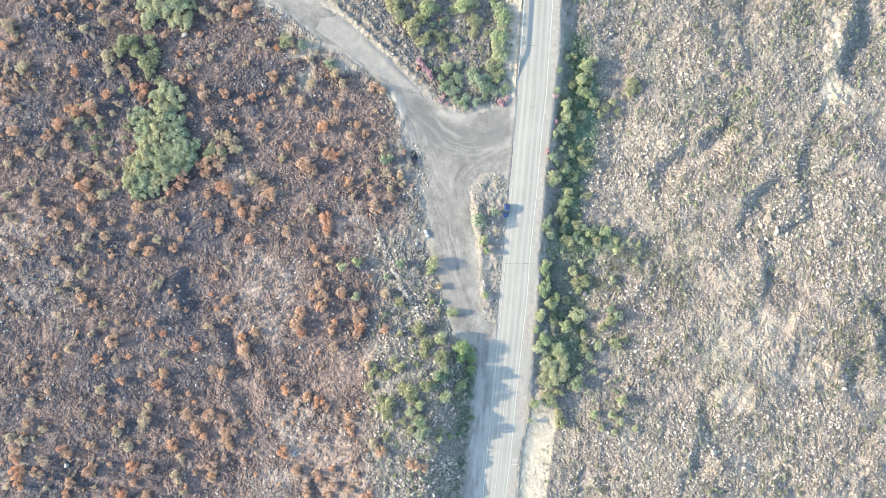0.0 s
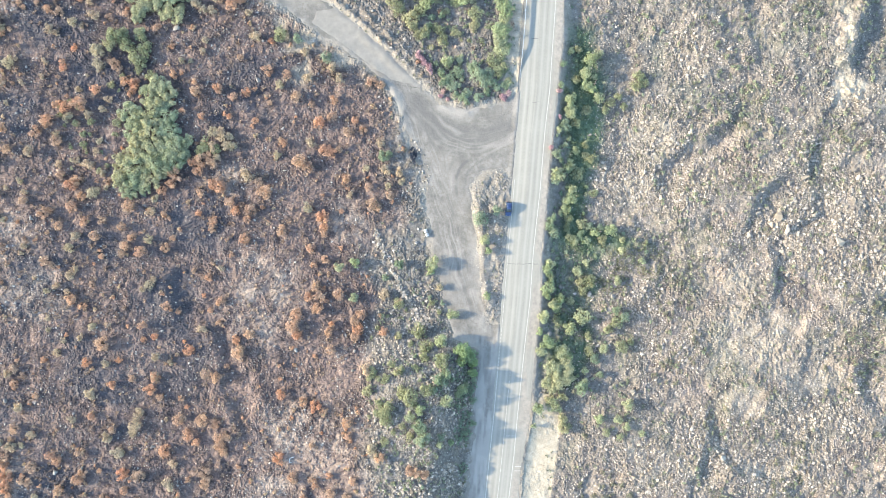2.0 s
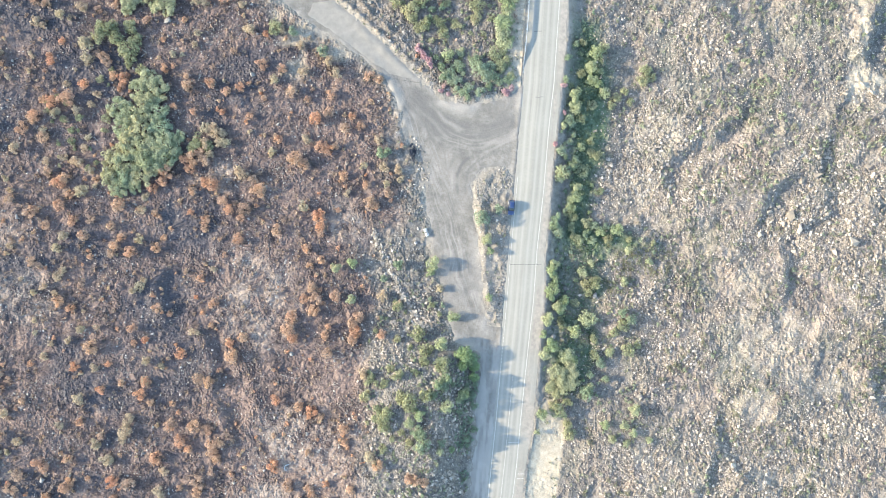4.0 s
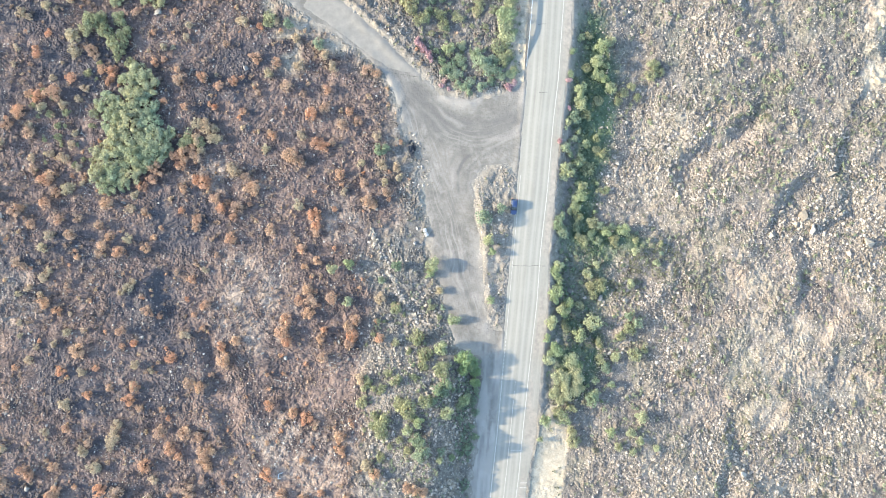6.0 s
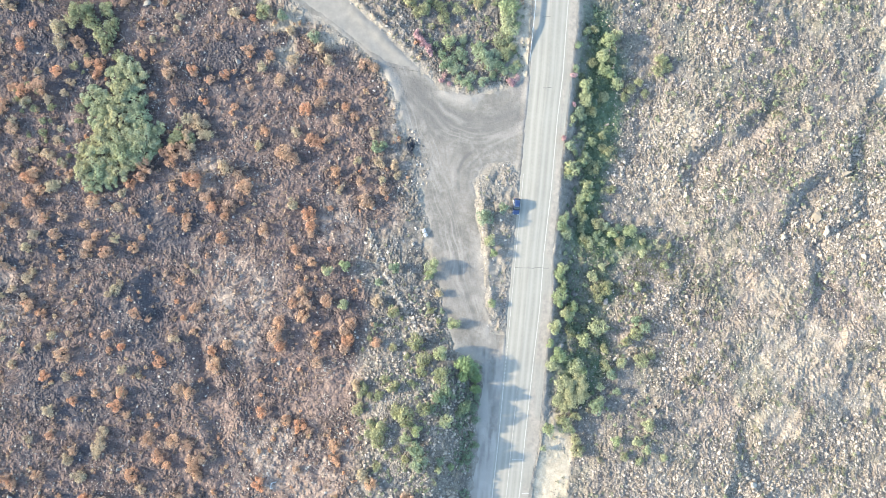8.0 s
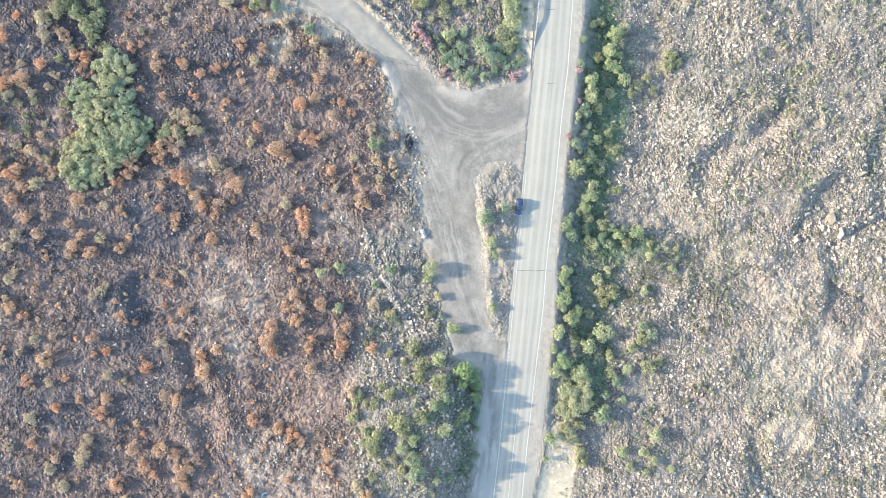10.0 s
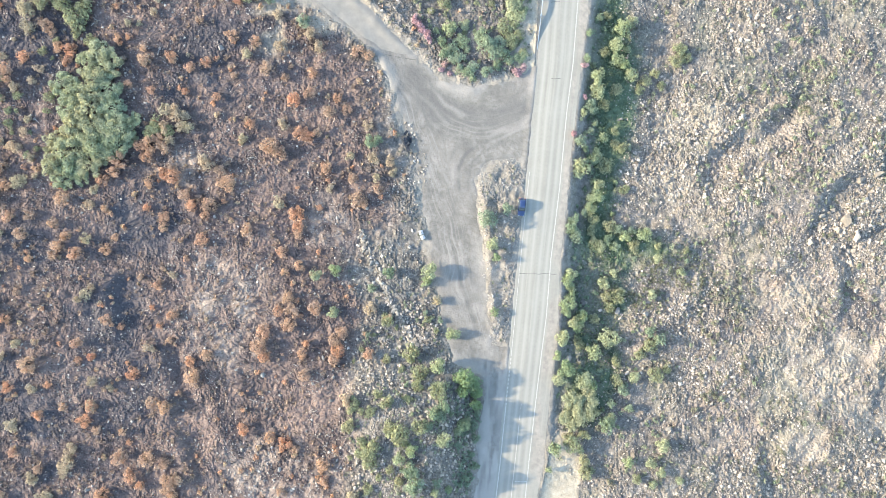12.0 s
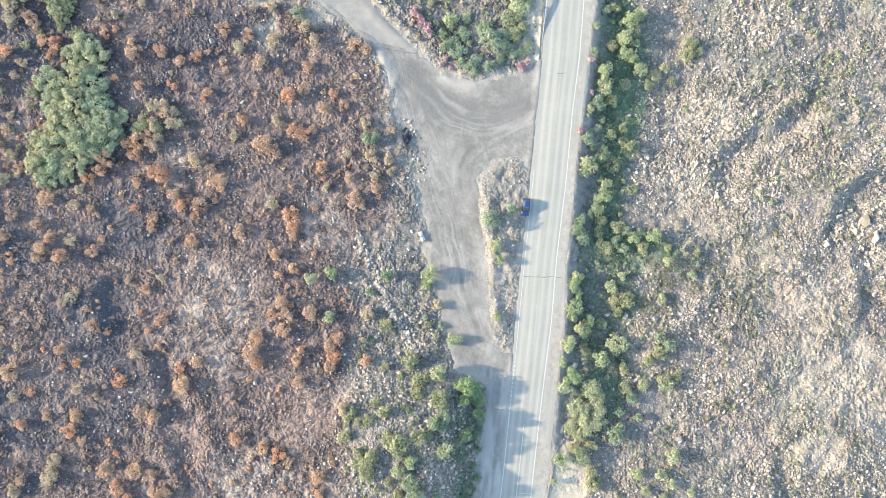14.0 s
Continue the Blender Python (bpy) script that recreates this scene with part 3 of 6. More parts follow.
# ---------------------------------------------------------------- materials
class Tree:
    """A little help to wire a material's nodes."""

    def __init__(self, name):
        self.mat = bpy.data.materials.new(name)
        self.mat.use_nodes = True
        self.nodes, self.links = self.mat.node_tree.nodes, self.mat.node_tree.links
        self.bsdf = self.nodes["Principled BSDF"]
        self.spot = None

    def node(self, kind, **inputs):
        n = self.nodes.new("ShaderNode" + kind)
        for key, value in inputs.items():
            self.set(n, key.replace("_", " "), value)
        return n

    def set(self, n, key, value):
        if isinstance(value, bpy.types.NodeSocket):
            self.links.new(value, n.inputs[key])
        else:
            n.inputs[key].default_value = value

    def coord(self):
        if self.spot is None:
            self.spot = self.nodes.new("ShaderNodeNewGeometry").outputs["Position"]
        return self.spot

    def noise(self, scale, detail=4.0, rough=0.55, local=False):
        n = self.node("TexNoise", Scale=scale, Detail=detail, Roughness=rough)
        self.links.new(self.nodes.new("ShaderNodeTexCoord").outputs["Object"] if local else self.coord(), n.inputs["Vector"])
        return n.outputs["Fac"]

    def cells(self, scale, local=False):
        n = self.node("TexVoronoi", Scale=scale)
        self.links.new(self.coord(), n.inputs["Vector"])
        return n

    def ramp(self, fac, *stops):
        n = self.nodes.new("ShaderNodeValToRGB")
        self.links.new(fac, n.inputs["Fac"])
        while len(n.color_ramp.elements) < len(stops):
            n.color_ramp.elements.new(0.5)
        for e, (p, c) in zip(n.color_ramp.elements, stops):
            e.position, e.color = p, (*c, 1) if len(c) == 3 else c
        return n.outputs["Color"]

    def mix(self, fac, a, b, kind="MIX"):
        n = self.nodes.new("ShaderNodeMix")
        n.data_type, n.blend_type = "RGBA", kind
        for i, v in ((0, fac), (6, a), (7, b)):
            if isinstance(v, bpy.types.NodeSocket):
                self.links.new(v, n.inputs[i])
            else:
                n.inputs[i].default_value = v if i == 0 else (*v, 1)
        return n.outputs[2]

    def math(self, kind, a, b=0.0, clamp=False):
        n = self.nodes.new("ShaderNodeMath")
        n.operation, n.use_clamp = kind, clamp
        for i, v in ((0, a), (1, b)):
            if isinstance(v, bpy.types.NodeSocket):
                self.links.new(v, n.inputs[i])
            else:
                n.inputs[i].default_value = v
        return n.outputs[0]

    def attr(self, name):
        n = self.nodes.new("ShaderNodeAttribute")
        n.attribute_name = name
        return n.outputs["Fac"]

    def done(self, colour, roughness=0.9, bump=None, strength=0.5, distance=0.1, metallic=0.0, specular=0.25):
        self.set(self.bsdf, "Base Color", colour if isinstance(colour, bpy.types.NodeSocket) else (*colour, 1))
        self.set(self.bsdf, "Roughness", roughness)
        self.set(self.bsdf, "Metallic", metallic)
        self.set(self.bsdf, "Specular IOR Level", specular)
        if bump is not None:
            b = self.node("Bump", Strength=strength, Distance=distance, Height=bump)
            self.links.new(b.outputs["Normal"], self.bsdf.inputs["Normal"])
        return self.mat


def ground_material():
    t = Tree("hillside_soil")
    grain, fine, mid = t.noise(2.6, 1.5, 0.6), t.noise(0.65, 2.5, 0.65), t.noise(0.2, 4, 0.62)
    relief = t.math("ADD", t.math("MULTIPLY", t.noise(1.5, 1.0, 0.5), 1.15), t.math("MULTIPLY", t.noise(0.7, 1.5, 0.6), 0.85))
    relief = t.math("ADD", relief, t.math("MULTIPLY", t.noise(3.2, 1.5, 0.6), 0.22))
    # shallow rills washed into the bare burnt soil
    bend = t.math("MULTIPLY", t.noise(0.16, 2, 0.5), 9.0)
    place = t.node("SeparateXYZ", Vector=t.coord())
    flow = t.node("CombineXYZ", X=t.math("ADD", t.math("MULTIPLY", place.outputs["X"], 0.5), bend), Y=t.math("ADD", place.outputs["Y"], bend))
    rills = t.node("TexNoise", Scale=1.05, Detail=1.5, Roughness=0.5, Vector=flow.outputs[0]).outputs["Fac"]
    bare = t.math("MULTIPLY", t.attr("burn"), t.ramp(t.noise(0.085, 2, 0.5), (0.46, (0, 0, 0)), (0.60, (1, 1, 1))))
    broad = t.noise(0.04, 4, 0.55)
    both = t.math("ADD", t.math("MULTIPLY", grain, 0.3), t.math("MULTIPLY", fine, 0.7))
    chips = t.cells(2.6)
    grit, tint = chips.outputs["Distance"], chips.outputs["Color"]
    # single chips of stone and small dark specks, charcoal where the soil is burnt
    bits = t.cells(1.6)
    ragged = t.math("ADD", bits.outputs["Distance"], t.math("MULTIPLY", t.noise(2.3, 1.5, 0.6), 0.9))
    dot = t.ramp(ragged, (0.58, (1, 1, 1)), (0.70, (0, 0, 0)))
    pale_bit = t.math("MULTIPLY", dot, t.ramp(bits.outputs["Color"], (0.60, (0, 0, 0)), (0.66, (1, 1, 1))))
    dark_bit = t.math("MULTIPLY", dot, t.ramp(bits.outputs["Color"], (0.36, (1, 1, 1)), (0.42, (0, 0, 0))))
    clusters = t.ramp(t.noise(0.17, 3, 0.6), (0.38, (0.1, 0.1, 0.1)), (0.60, (0.9, 0.9, 0.9)))
    # charred soil, from soot to red-brown dust
    char = t.ramp(both, (0.30, (0.034, 0.028, 0.029)), (0.45, (0.092, 0.071, 0.066)), (0.57, (0.168, 0.124, 0.109)), (0.68, (0.300, 0.236, 0.208)))
    dust = t.ramp(mid, (0.40, (0.060, 0.049, 0.049)), (0.52, (0.124, 0.090, 0.081)), (0.66, (0.202, 0.143, 0.118)))
    char = t.mix(0.6, char, dust)
    char = t.mix(t.math("MULTIPLY", t.attr("soot"), 0.8), char, (0.062, 0.060, 0.068))
    char = t.mix(t.math("MULTIPLY", t.attr("rust"), 0.45), char, (0.190, 0.138, 0.119))
    ash = t.ramp(both, (0.28, (0.142, 0.108, 0.092)), (0.72, (0.39, 0.320, 0.262)))
    patches = t.math("MULTIPLY", t.attr("ash"), t.ramp(mid, (0.40, (0, 0, 0)), (0.62, (0.75, 0.75, 0.75))))
    char = t.mix(patches, char, ash)
    # stony dry soil
    earth = t.ramp(both, (0.30, (0.080, 0.066, 0.055)), (0.45, (0.175, 0.145, 0.120)), (0.57, (0.275, 0.230, 0.193)), (0.68, (0.430, 0.369, 0.318)))
    dry = t.ramp(mid, (0.36, (0.130, 0.113, 0.080)), (0.52, (0.208, 0.171, 0.136)), (0.66, (0.298, 0.245, 0.207)))
    earth = t.mix(0.45, earth, dry)
    earth = t.mix(t.ramp(broad, (0.45, (0, 0, 0)), (0.62, (0.5, 0.5, 0.5))), earth, (0.212, 0.157, 0.134))
    loam = t.ramp(both, (0.30, (0.066, 0.051, 0.044)), (0.52, (0.145, 0.114, 0.098)), (0.68, (0.300, 0.250, 0.218)))
    earth = t.mix(t.math("MULTIPLY", t.attr("loam"), t.ramp(mid, (0.34, (0.95, 0.95, 0.95)), (0.62, (0.45, 0.45, 0.45)))), earth, loam)
    grey = t.ramp(both, (0.28, (0.070, 0.064, 0.058)), (0.5, (0.128, 0.117, 0.105)), (0.72, (0.242, 0.225, 0.203)))
    colour = t.mix(t.attr("burn"), earth, char)
    colour = t.mix(t.attr("gravel"), colour, grey)
    # close-packed small stones
    stone = t.ramp(tint, (0.1, (0.205, 0.174, 0.147)), (0.42, (0.305, 0.260, 0.218)), (0.75, (0.450, 0.390, 0.328)))
    # shade in the gaps between stones is painted in as a darker colour
    stone = t.mix(t.ramp(grit, (0.34, (0, 0, 0)), (0.58, (0.7, 0.7, 0.7))), stone, (0.145, 0.122, 0.100))
    colour = t.mix(t.math("MULTIPLY", t.attr("stones"), 0.8), colour, stone)
    sand = t.ramp(both, (0.28, (0.275, 0.232, 0.172)), (0.52, (0.375, 0.320, 0.245)), (0.72, (0.45, 0.392, 0.310)))
    colour = t.mix(t.attr("sand"), colour, sand)
    turf = t.ramp(both, (0.28, (0.066, 0.088, 0.054)), (0.52, (0.100, 0.130, 0.080)), (0.72, (0.150, 0.172, 0.112)))
    colour = t.mix(t.attr("grass"), colour, turf)
    colour = t.mix(t.math("MULTIPLY", t.math("MULTIPLY", pale_bit, clusters), t.math("SUBTRACT", t.math("SUBTRACT", 1.0, t.math("MULTIPLY", bare, 0.7)), t.attr("sand"), clamp=True)), colour, (0.47, 0.402, 0.345))
    colour = t.mix(t.math("MULTIPLY", t.math("MULTIPLY", dark_bit, t.math("ADD", 0.5, t.math("MULTIPLY", t.attr("burn"), 0.25))), t.math("SUBTRACT", 1.0, t.attr("sand"))), colour, (0.045, 0.038, 0.034))
    dirt = t.ramp(mid, (0.3, (0.205, 0.180, 0.150)), (0.7, (0.295, 0.260, 0.219)))
    dirt = t.mix(t.ramp(both, (0.30, (0.5, 0.5, 0.5)), (0.55, (0, 0, 0))), dirt, (0.135, 0.124, 0.108))
    colour = t.mix(t.attr("dirt"), colour, dirt)
    smooth = t.math("SUBTRACT", 1.0, t.math("MULTIPLY", t.math("MAXIMUM", t.attr("dirt"), t.attr("sand")), 0.82))
    rough = t.ramp(t.noise(0.11, 3, 0.6), (0.38, (1.35, 1.35, 1.35)), (0.60, (0.4, 0.4, 0.4)))
    rough = t.mix(bare, rough, (0.4, 0.4, 0.4))
    rough = t.math("MULTIPLY", rough, t.math("SUBTRACT", 1.0, t.math("MULTIPLY", patches, 0.6)))
    relief = t.math("MULTIPLY", relief, t.math("SUBTRACT", rough, t.math("MULTIPLY", t.attr("gravel"), 0.3)))
    relief = t.math("ADD", relief, t.math("MULTIPLY", t.math("MULTIPLY", rills, bare), 1.1))
    lumps = t.math("SUBTRACT", t.math("MULTIPLY", relief, smooth), t.math("MULTIPLY", t.math("MULTIPLY", grit, smooth), t.math("MULTIPLY", t.attr("stones"), 0.6)))
    return t.done(colour, 0.95, lumps, 1.0, 0.9, specular=0.1)


def dirt_material():
    t = Tree("packed_dirt")
    fine, mid, broad = t.noise(1.2, 2, 0.65), t.noise(0.3, 4, 0.62), t.noise(0.07, 4, 0.5)
    base = t.ramp(mid, (0.36, (0.150, 0.137, 0.121)), (0.52, (0.190, 0.172, 0.152)), (0.66, (0.246, 0.222, 0.195)))
    base = t.mix(t.ramp(fine, (0.30, (0.5, 0.5, 0.5)), (0.52, (0, 0, 0))), base, (0.146, 0.128, 0.108))
    base = t.mix(t.ramp(broad, (0.45, (0, 0, 0)), (0.62, (0.7, 0.7, 0.7))), base, (0.232, 0.206, 0.180))
    # fine streaks left by tyres along the bends
    for key in ("first", "second"):
        lane = t.node("CombineXYZ", X=t.math("MULTIPLY", t.attr("across_" + key), 1.5), Y=t.math("MULTIPLY", t.attr("run_" + key), 0.06))
        streak = t.node("TexNoise", Scale=1.0, Detail=2.5, Roughness=0.65, Vector=lane.outputs[0]).outputs["Fac"]
        fade = t.attr("tyres_" + key)
        base = t.mix(t.math("MULTIPLY", fade, t.ramp(streak, (0.54, (0, 0, 0)), (0.66, (0.5, 0.5, 0.5)))), base, (0.130, 0.121, 0.112))
        base = t.mix(t.math("MULTIPLY", fade, t.ramp(streak, (0.34, (0.55, 0.55, 0.55)), (0.46, (0, 0, 0)))), base, (0.300, 0.272, 0.240))
    base = t.mix(t.attr("rut"), base, (0.128, 0.119, 0.110))
    base = t.mix(t.attr("crown"), base, (0.335, 0.302, 0.265))
    return t.done(base, 0.95, fine, 0.8, 0.14, specular=0.1)


def asphalt_material():
    t = Tree("bleached_asphalt")
    fine, mid = t.noise(1.7, 2, 0.7), t.noise(0.16, 3, 0.55)
    base = t.ramp(mid, (0.36, (0.262, 0.240, 0.203)), (0.64, (0.290, 0.266, 0.226)))
    base = t.mix(t.ramp(fine, (0.36, (0.3, 0.3, 0.3)), (0.6, (0, 0, 0))), base, (0.212, 0.198, 0.174))
    # long streaks that the traffic draws along the lanes
    lane = t.node("CombineXYZ", X=t.math("MULTIPLY", t.attr("across"), 1.2), Y=t.math("MULTIPLY", t.attr("run"), 0.035))
    streak = t.node("TexNoise", Scale=1.0, Detail=3.0, Roughness=0.6, Vector=lane.outputs[0]).outputs["Fac"]
    base = t.mix(t.ramp(streak, (0.54, (0, 0, 0)), (0.70, (0.5, 0.5, 0.5))), base, (0.214, 0.196, 0.168))
    base = t.mix(t.ramp(streak, (0.30, (0.5, 0.5, 0.5)), (0.46, (0, 0, 0))), base, (0.352, 0.326, 0.280))
    base = t.mix(t.attr("wear"), base, (0.356, 0.330, 0.284))
    base = t.mix(t.attr("dusty"), base, t.ramp(t.noise(0.7, 4, 0.65), (0.35, (0.235, 0.208, 0.178)), (0.65, (0.345, 0.298, 0.250))))
    return t.done(base, 0.95, fine, 0.3, 0.02, specular=0.08)


def plain(name, a, b, scale, roughness=0.85, bump=0.4, distance=0.03, metallic=0.0, specular=0.25, detail=5):
    t = Tree(name)
    n = t.noise(scale, detail, 0.6)
    return t.done(t.ramp(n, (0.32, a), (0.68, b)), roughness, n, bump, distance, metallic, specular)


def rock_material(name, dark, mid, pale):
    t = Tree(name)
    island = t.nodes.new("ShaderNodeNewGeometry").outputs["Random Per Island"]
    one = t.nodes.new("ShaderNodeObjectInfo").outputs["Random"]
    which = t.math("FRACT", t.math("ADD", island, one))
    base = t.ramp(which, (0.0, dark), (0.45, mid), (1.0, pale))
    n = t.noise(1.6, 2, 0.6)
    base = t.mix(t.ramp(n, (0.35, (0.45, 0.45, 0.45)), (0.62, (0, 0, 0))), base, dark)
    return t.done(base, 0.9, n, 0.5, 0.1, specular=0.2)


def leaf_material(name, *colours, glow=0.25, patchy=False):
    """Leaves: each plant has a tone of its own, each spray of leaves varies about it."""
    t = Tree(name)
    one = t.ramp(t.noise(0.35, 1.0, 0.5), (0.3, (0, 0, 0)), (0.7, (1, 1, 1))) if patchy else t.nodes.new("ShaderNodeObjectInfo").outputs["Random"]
    island = t.nodes.new("ShaderNodeNewGeometry").outputs["Random Per Island"]
    n = len(colours) - 1
    tone = t.ramp(one, *[(i / n, c) for i, c in enumerate(colours)])
    vary = t.ramp(island, (0.0, (0.72, 0.72, 0.72)), (0.5, (0.97, 0.97, 0.97)), (1.0, (1.26, 1.24, 1.2)))
    colour = t.mix(1.0, tone, vary, "MULTIPLY")
    t.done(colour, 0.75, specular=0.15)
    thin = t.node("BsdfTranslucent", Color=colour)
    both = t.node("MixShader", Fac=glow)
    t.links.new(t.bsdf.outputs[0], both.inputs[1])
    t.links.new(thin.outputs[0], both.inputs[2])
    t.links.new(both.outputs[0], t.nodes["Material Output"].inputs["Surface"])
    return t.mat


M_GROUND, M_DIRT, M_ASPHALT = ground_material(), dirt_material(), asphalt_material()
M_SLAB = plain("worn_concrete", (0.196, 0.178, 0.156), (0.262, 0.236, 0.206), 0.45, specular=0.1, detail=8)
M_PAINT = plain("worn_white_paint", (0.33, 0.308, 0.265), (0.50, 0.470, 0.410), 2.5, 0.8, 0.1, specular=0.1)
M_TAR = plain("tar_seal", (0.075, 0.070, 0.064), (0.160, 0.148, 0.132), 1.6, 0.7)
M_STEEL = plain("galvanised_steel", (0.55, 0.56, 0.57), (0.70, 0.71, 0.72), 5.0, 0.45, 0.1, metallic=0.7, specular=0.5)
M_ROCK = rock_material("pale_rubble", (0.125, 0.103, 0.083), (0.300, 0.250, 0.201), (0.540, 0.458, 0.374))
M_ROCK_GREY = rock_material("grey_rock", (0.14, 0.124, 0.110), (0.32, 0.286, 0.250), (0.52, 0.468, 0.408))
M_BOULDER = rock_material("pale_boulder", (0.20, 0.168, 0.134), (0.31, 0.262, 0.210), (0.42, 0.360, 0.295))
M_BOULDER_GREY = rock_material("weathered_boulder", (0.14, 0.128, 0.115), (0.22, 0.202, 0.181), (0.32, 0.297, 0.268))
M_BARK = plain("grey_bark", (0.07, 0.055, 0.045), (0.17, 0.14, 0.115), 5.0)
M_CHARRED = plain("charred_bark", (0.012, 0.011, 0.011), (0.045, 0.038, 0.036), 5.0)
M_EMBER = leaf_material("scorched_leaves", (0.512, 0.330, 0.232), (0.447, 0.320, 0.240), (0.545, 0.318, 0.208), (0.428, 0.313, 0.238), (0.513, 0.353, 0.248), (0.534, 0.353, 0.239), (0.538, 0.296, 0.190), glow=0.35)
M_STRAW = leaf_material("dry_straw_leaves", (0.47, 0.372, 0.262), (0.41, 0.338, 0.245), (0.49, 0.375, 0.262), (0.41, 0.352, 0.252), (0.44, 0.375, 0.25), glow=0.3)
M_LEAFY = leaf_material("green_leaves", (0.190, 0.240, 0.155), (0.235, 0.280, 0.180), (0.255, 0.295, 0.205), (0.215, 0.262, 0.180))
M_LIME = leaf_material("sunny_green_leaves", (0.300, 0.330, 0.190), (0.255, 0.305, 0.165), (0.345, 0.355, 0.220), (0.320, 0.340, 0.205))
M_SILVER = leaf_material("grey_green_leaves", (0.292, 0.293, 0.171), (0.254, 0.268, 0.158), (0.346, 0.328, 0.194))
M_GROVE = leaf_material("grove_leaves", (0.352, 0.384, 0.244), (0.392, 0.405, 0.254), (0.448, 0.430, 0.268), (0.342, 0.395, 0.268), (0.448, 0.422, 0.268), glow=0.35)
M_BROADLEAF = leaf_material("fresh_green_leaves", (0.190, 0.262, 0.125), (0.225, 0.290, 0.140), (0.205, 0.270, 0.150))
M_OLIVE = leaf_material("olive_leaves", (0.345, 0.345, 0.205), (0.375, 0.365, 0.225), (0.325, 0.335, 0.205))
M_SAGE = leaf_material("sage_leaves", (0.275, 0.295, 0.195), (0.225, 0.250, 0.160), (0.320, 0.330, 0.220), patchy=True)
M_PINK = leaf_material("pink_blossom", (0.44, 0.27, 0.275), (0.38, 0.235, 0.245), (0.46, 0.30, 0.30), (0.33, 0.25, 0.22))
M_TUFT = leaf_material("low_herbs", (0.215, 0.205, 0.145), (0.175, 0.182, 0.122), (0.255, 0.236, 0.175), glow=0.15)
M_DRY_GRASS = leaf_material("dry_grass_blades", (0.190, 0.176, 0.108), (0.160, 0.155, 0.092), (0.225, 0.203, 0.128), glow=0.1)
M_TURF = leaf_material("green_turf", (0.105, 0.142, 0.082), (0.130, 0.165, 0.095))
M_BURNT_TUFT = leaf_material("scorched_tufts", (0.32, 0.235, 0.18), (0.32, 0.235, 0.18), glow=0.2)
M_SCORCHED = leaf_material("scorched_undergrowth", (0.447, 0.295, 0.209), (0.550, 0.311, 0.195), (0.469, 0.307, 0.214), (0.512, 0.408, 0.269), (0.424, 0.296, 0.215), glow=0.35, patchy=True)
M_TWIG = leaf_material("dead_twigs", (0.10, 0.085, 0.075), (0.17, 0.145, 0.125), (0.05, 0.042, 0.04), glow=0.0)


# ---------------------------------------------------------------- building helpers
def mesh_of(name, verts, faces, material, smooth=False):
    me = bpy.data.meshes.new(name)
    me.from_pydata([tuple(v) for v in verts] if not isinstance(verts, np.ndarray) else verts.tolist(), [],
                   faces if not isinstance(faces, np.ndarray) else faces.tolist())
    me.materials.append(material)
    if smooth:
        me.polygons.foreach_set("use_smooth", np.ones(len(me.polygons), bool))
    me.update()
    return me


def part(name, bm, material, parent, label=""):
    """Links a bmesh, or a mesh, as one object under a thing or a part."""
    if isinstance(bm, bmesh.types.BMesh):
        me = bpy.data.meshes.new(name)
        bm.to_mesh(me)
        bm.free()
        me.materials.append(material)
    else:
        me = bm
    ob = new(name, me)
    ob.parent = parent
    return tagged(ob, label)


def box(bm, size, at, bevel=0.0, turn=None):
    m = Matrix.Translation(at) @ (turn or Matrix()) @ Matrix.Diagonal((*size, 1))
    made = bmesh.ops.create_cube(bm, size=1, matrix=m)["verts"]
    if bevel:
        bmesh.ops.bevel(bm, geom=list({e for v in made for e in v.link_edges}), offset=bevel, segments=2, affect="EDGES")


def tube(bm, a, b, r0, r1, sides=6):
    a, b = Vector(a), Vector(b)
    m = Matrix.Translation((a + b) / 2) @ (b - a).to_track_quat("Z", "Y").to_matrix().to_4x4()
    bmesh.ops.create_cone(bm, cap_ends=True, segments=sides, radius1=r0, radius2=r1, depth=(b - a).length, matrix=m)
# ---------------------------------------------------------------- the land
BERMS = [
    ([(-39, 75), (-27, 65.1), (-14.3, 53.2), (-4.9, 45.2), (1, 41), (7, 39.6), (14, 41.5), (20, 44)], 0.2, 1.1),
    ([(-35.5, 75.6), (-24.8, 66.6), (-12.2, 55.2), (-3.6, 47.6)], 0.5, 0.7),
    ([(-33.5, 77.4), (-22.6, 68.2), (-10.2, 56.8), (-2.4, 49.6)], 0.6, 0.8),
    ([(10.2, 17.0), (10.2, 9.0), (11.0, -1.0), (11.9, -10.0), (12.8, -21.0)], 0.55, 1.3),
    ([(-54, 75), (-42, 66), (-31, 59), (-20, 52), (-15.5, 46.5), (-13.2, 42), (-11.5, 36), (-9, 29)], 0.34, 1.5),
]


def paved(x, y):
    """How far a place lies within the asphalt; negative outside."""
    return np.minimum(x - along(EDGE_WEST, y), along(EDGE_EAST, y) - x)


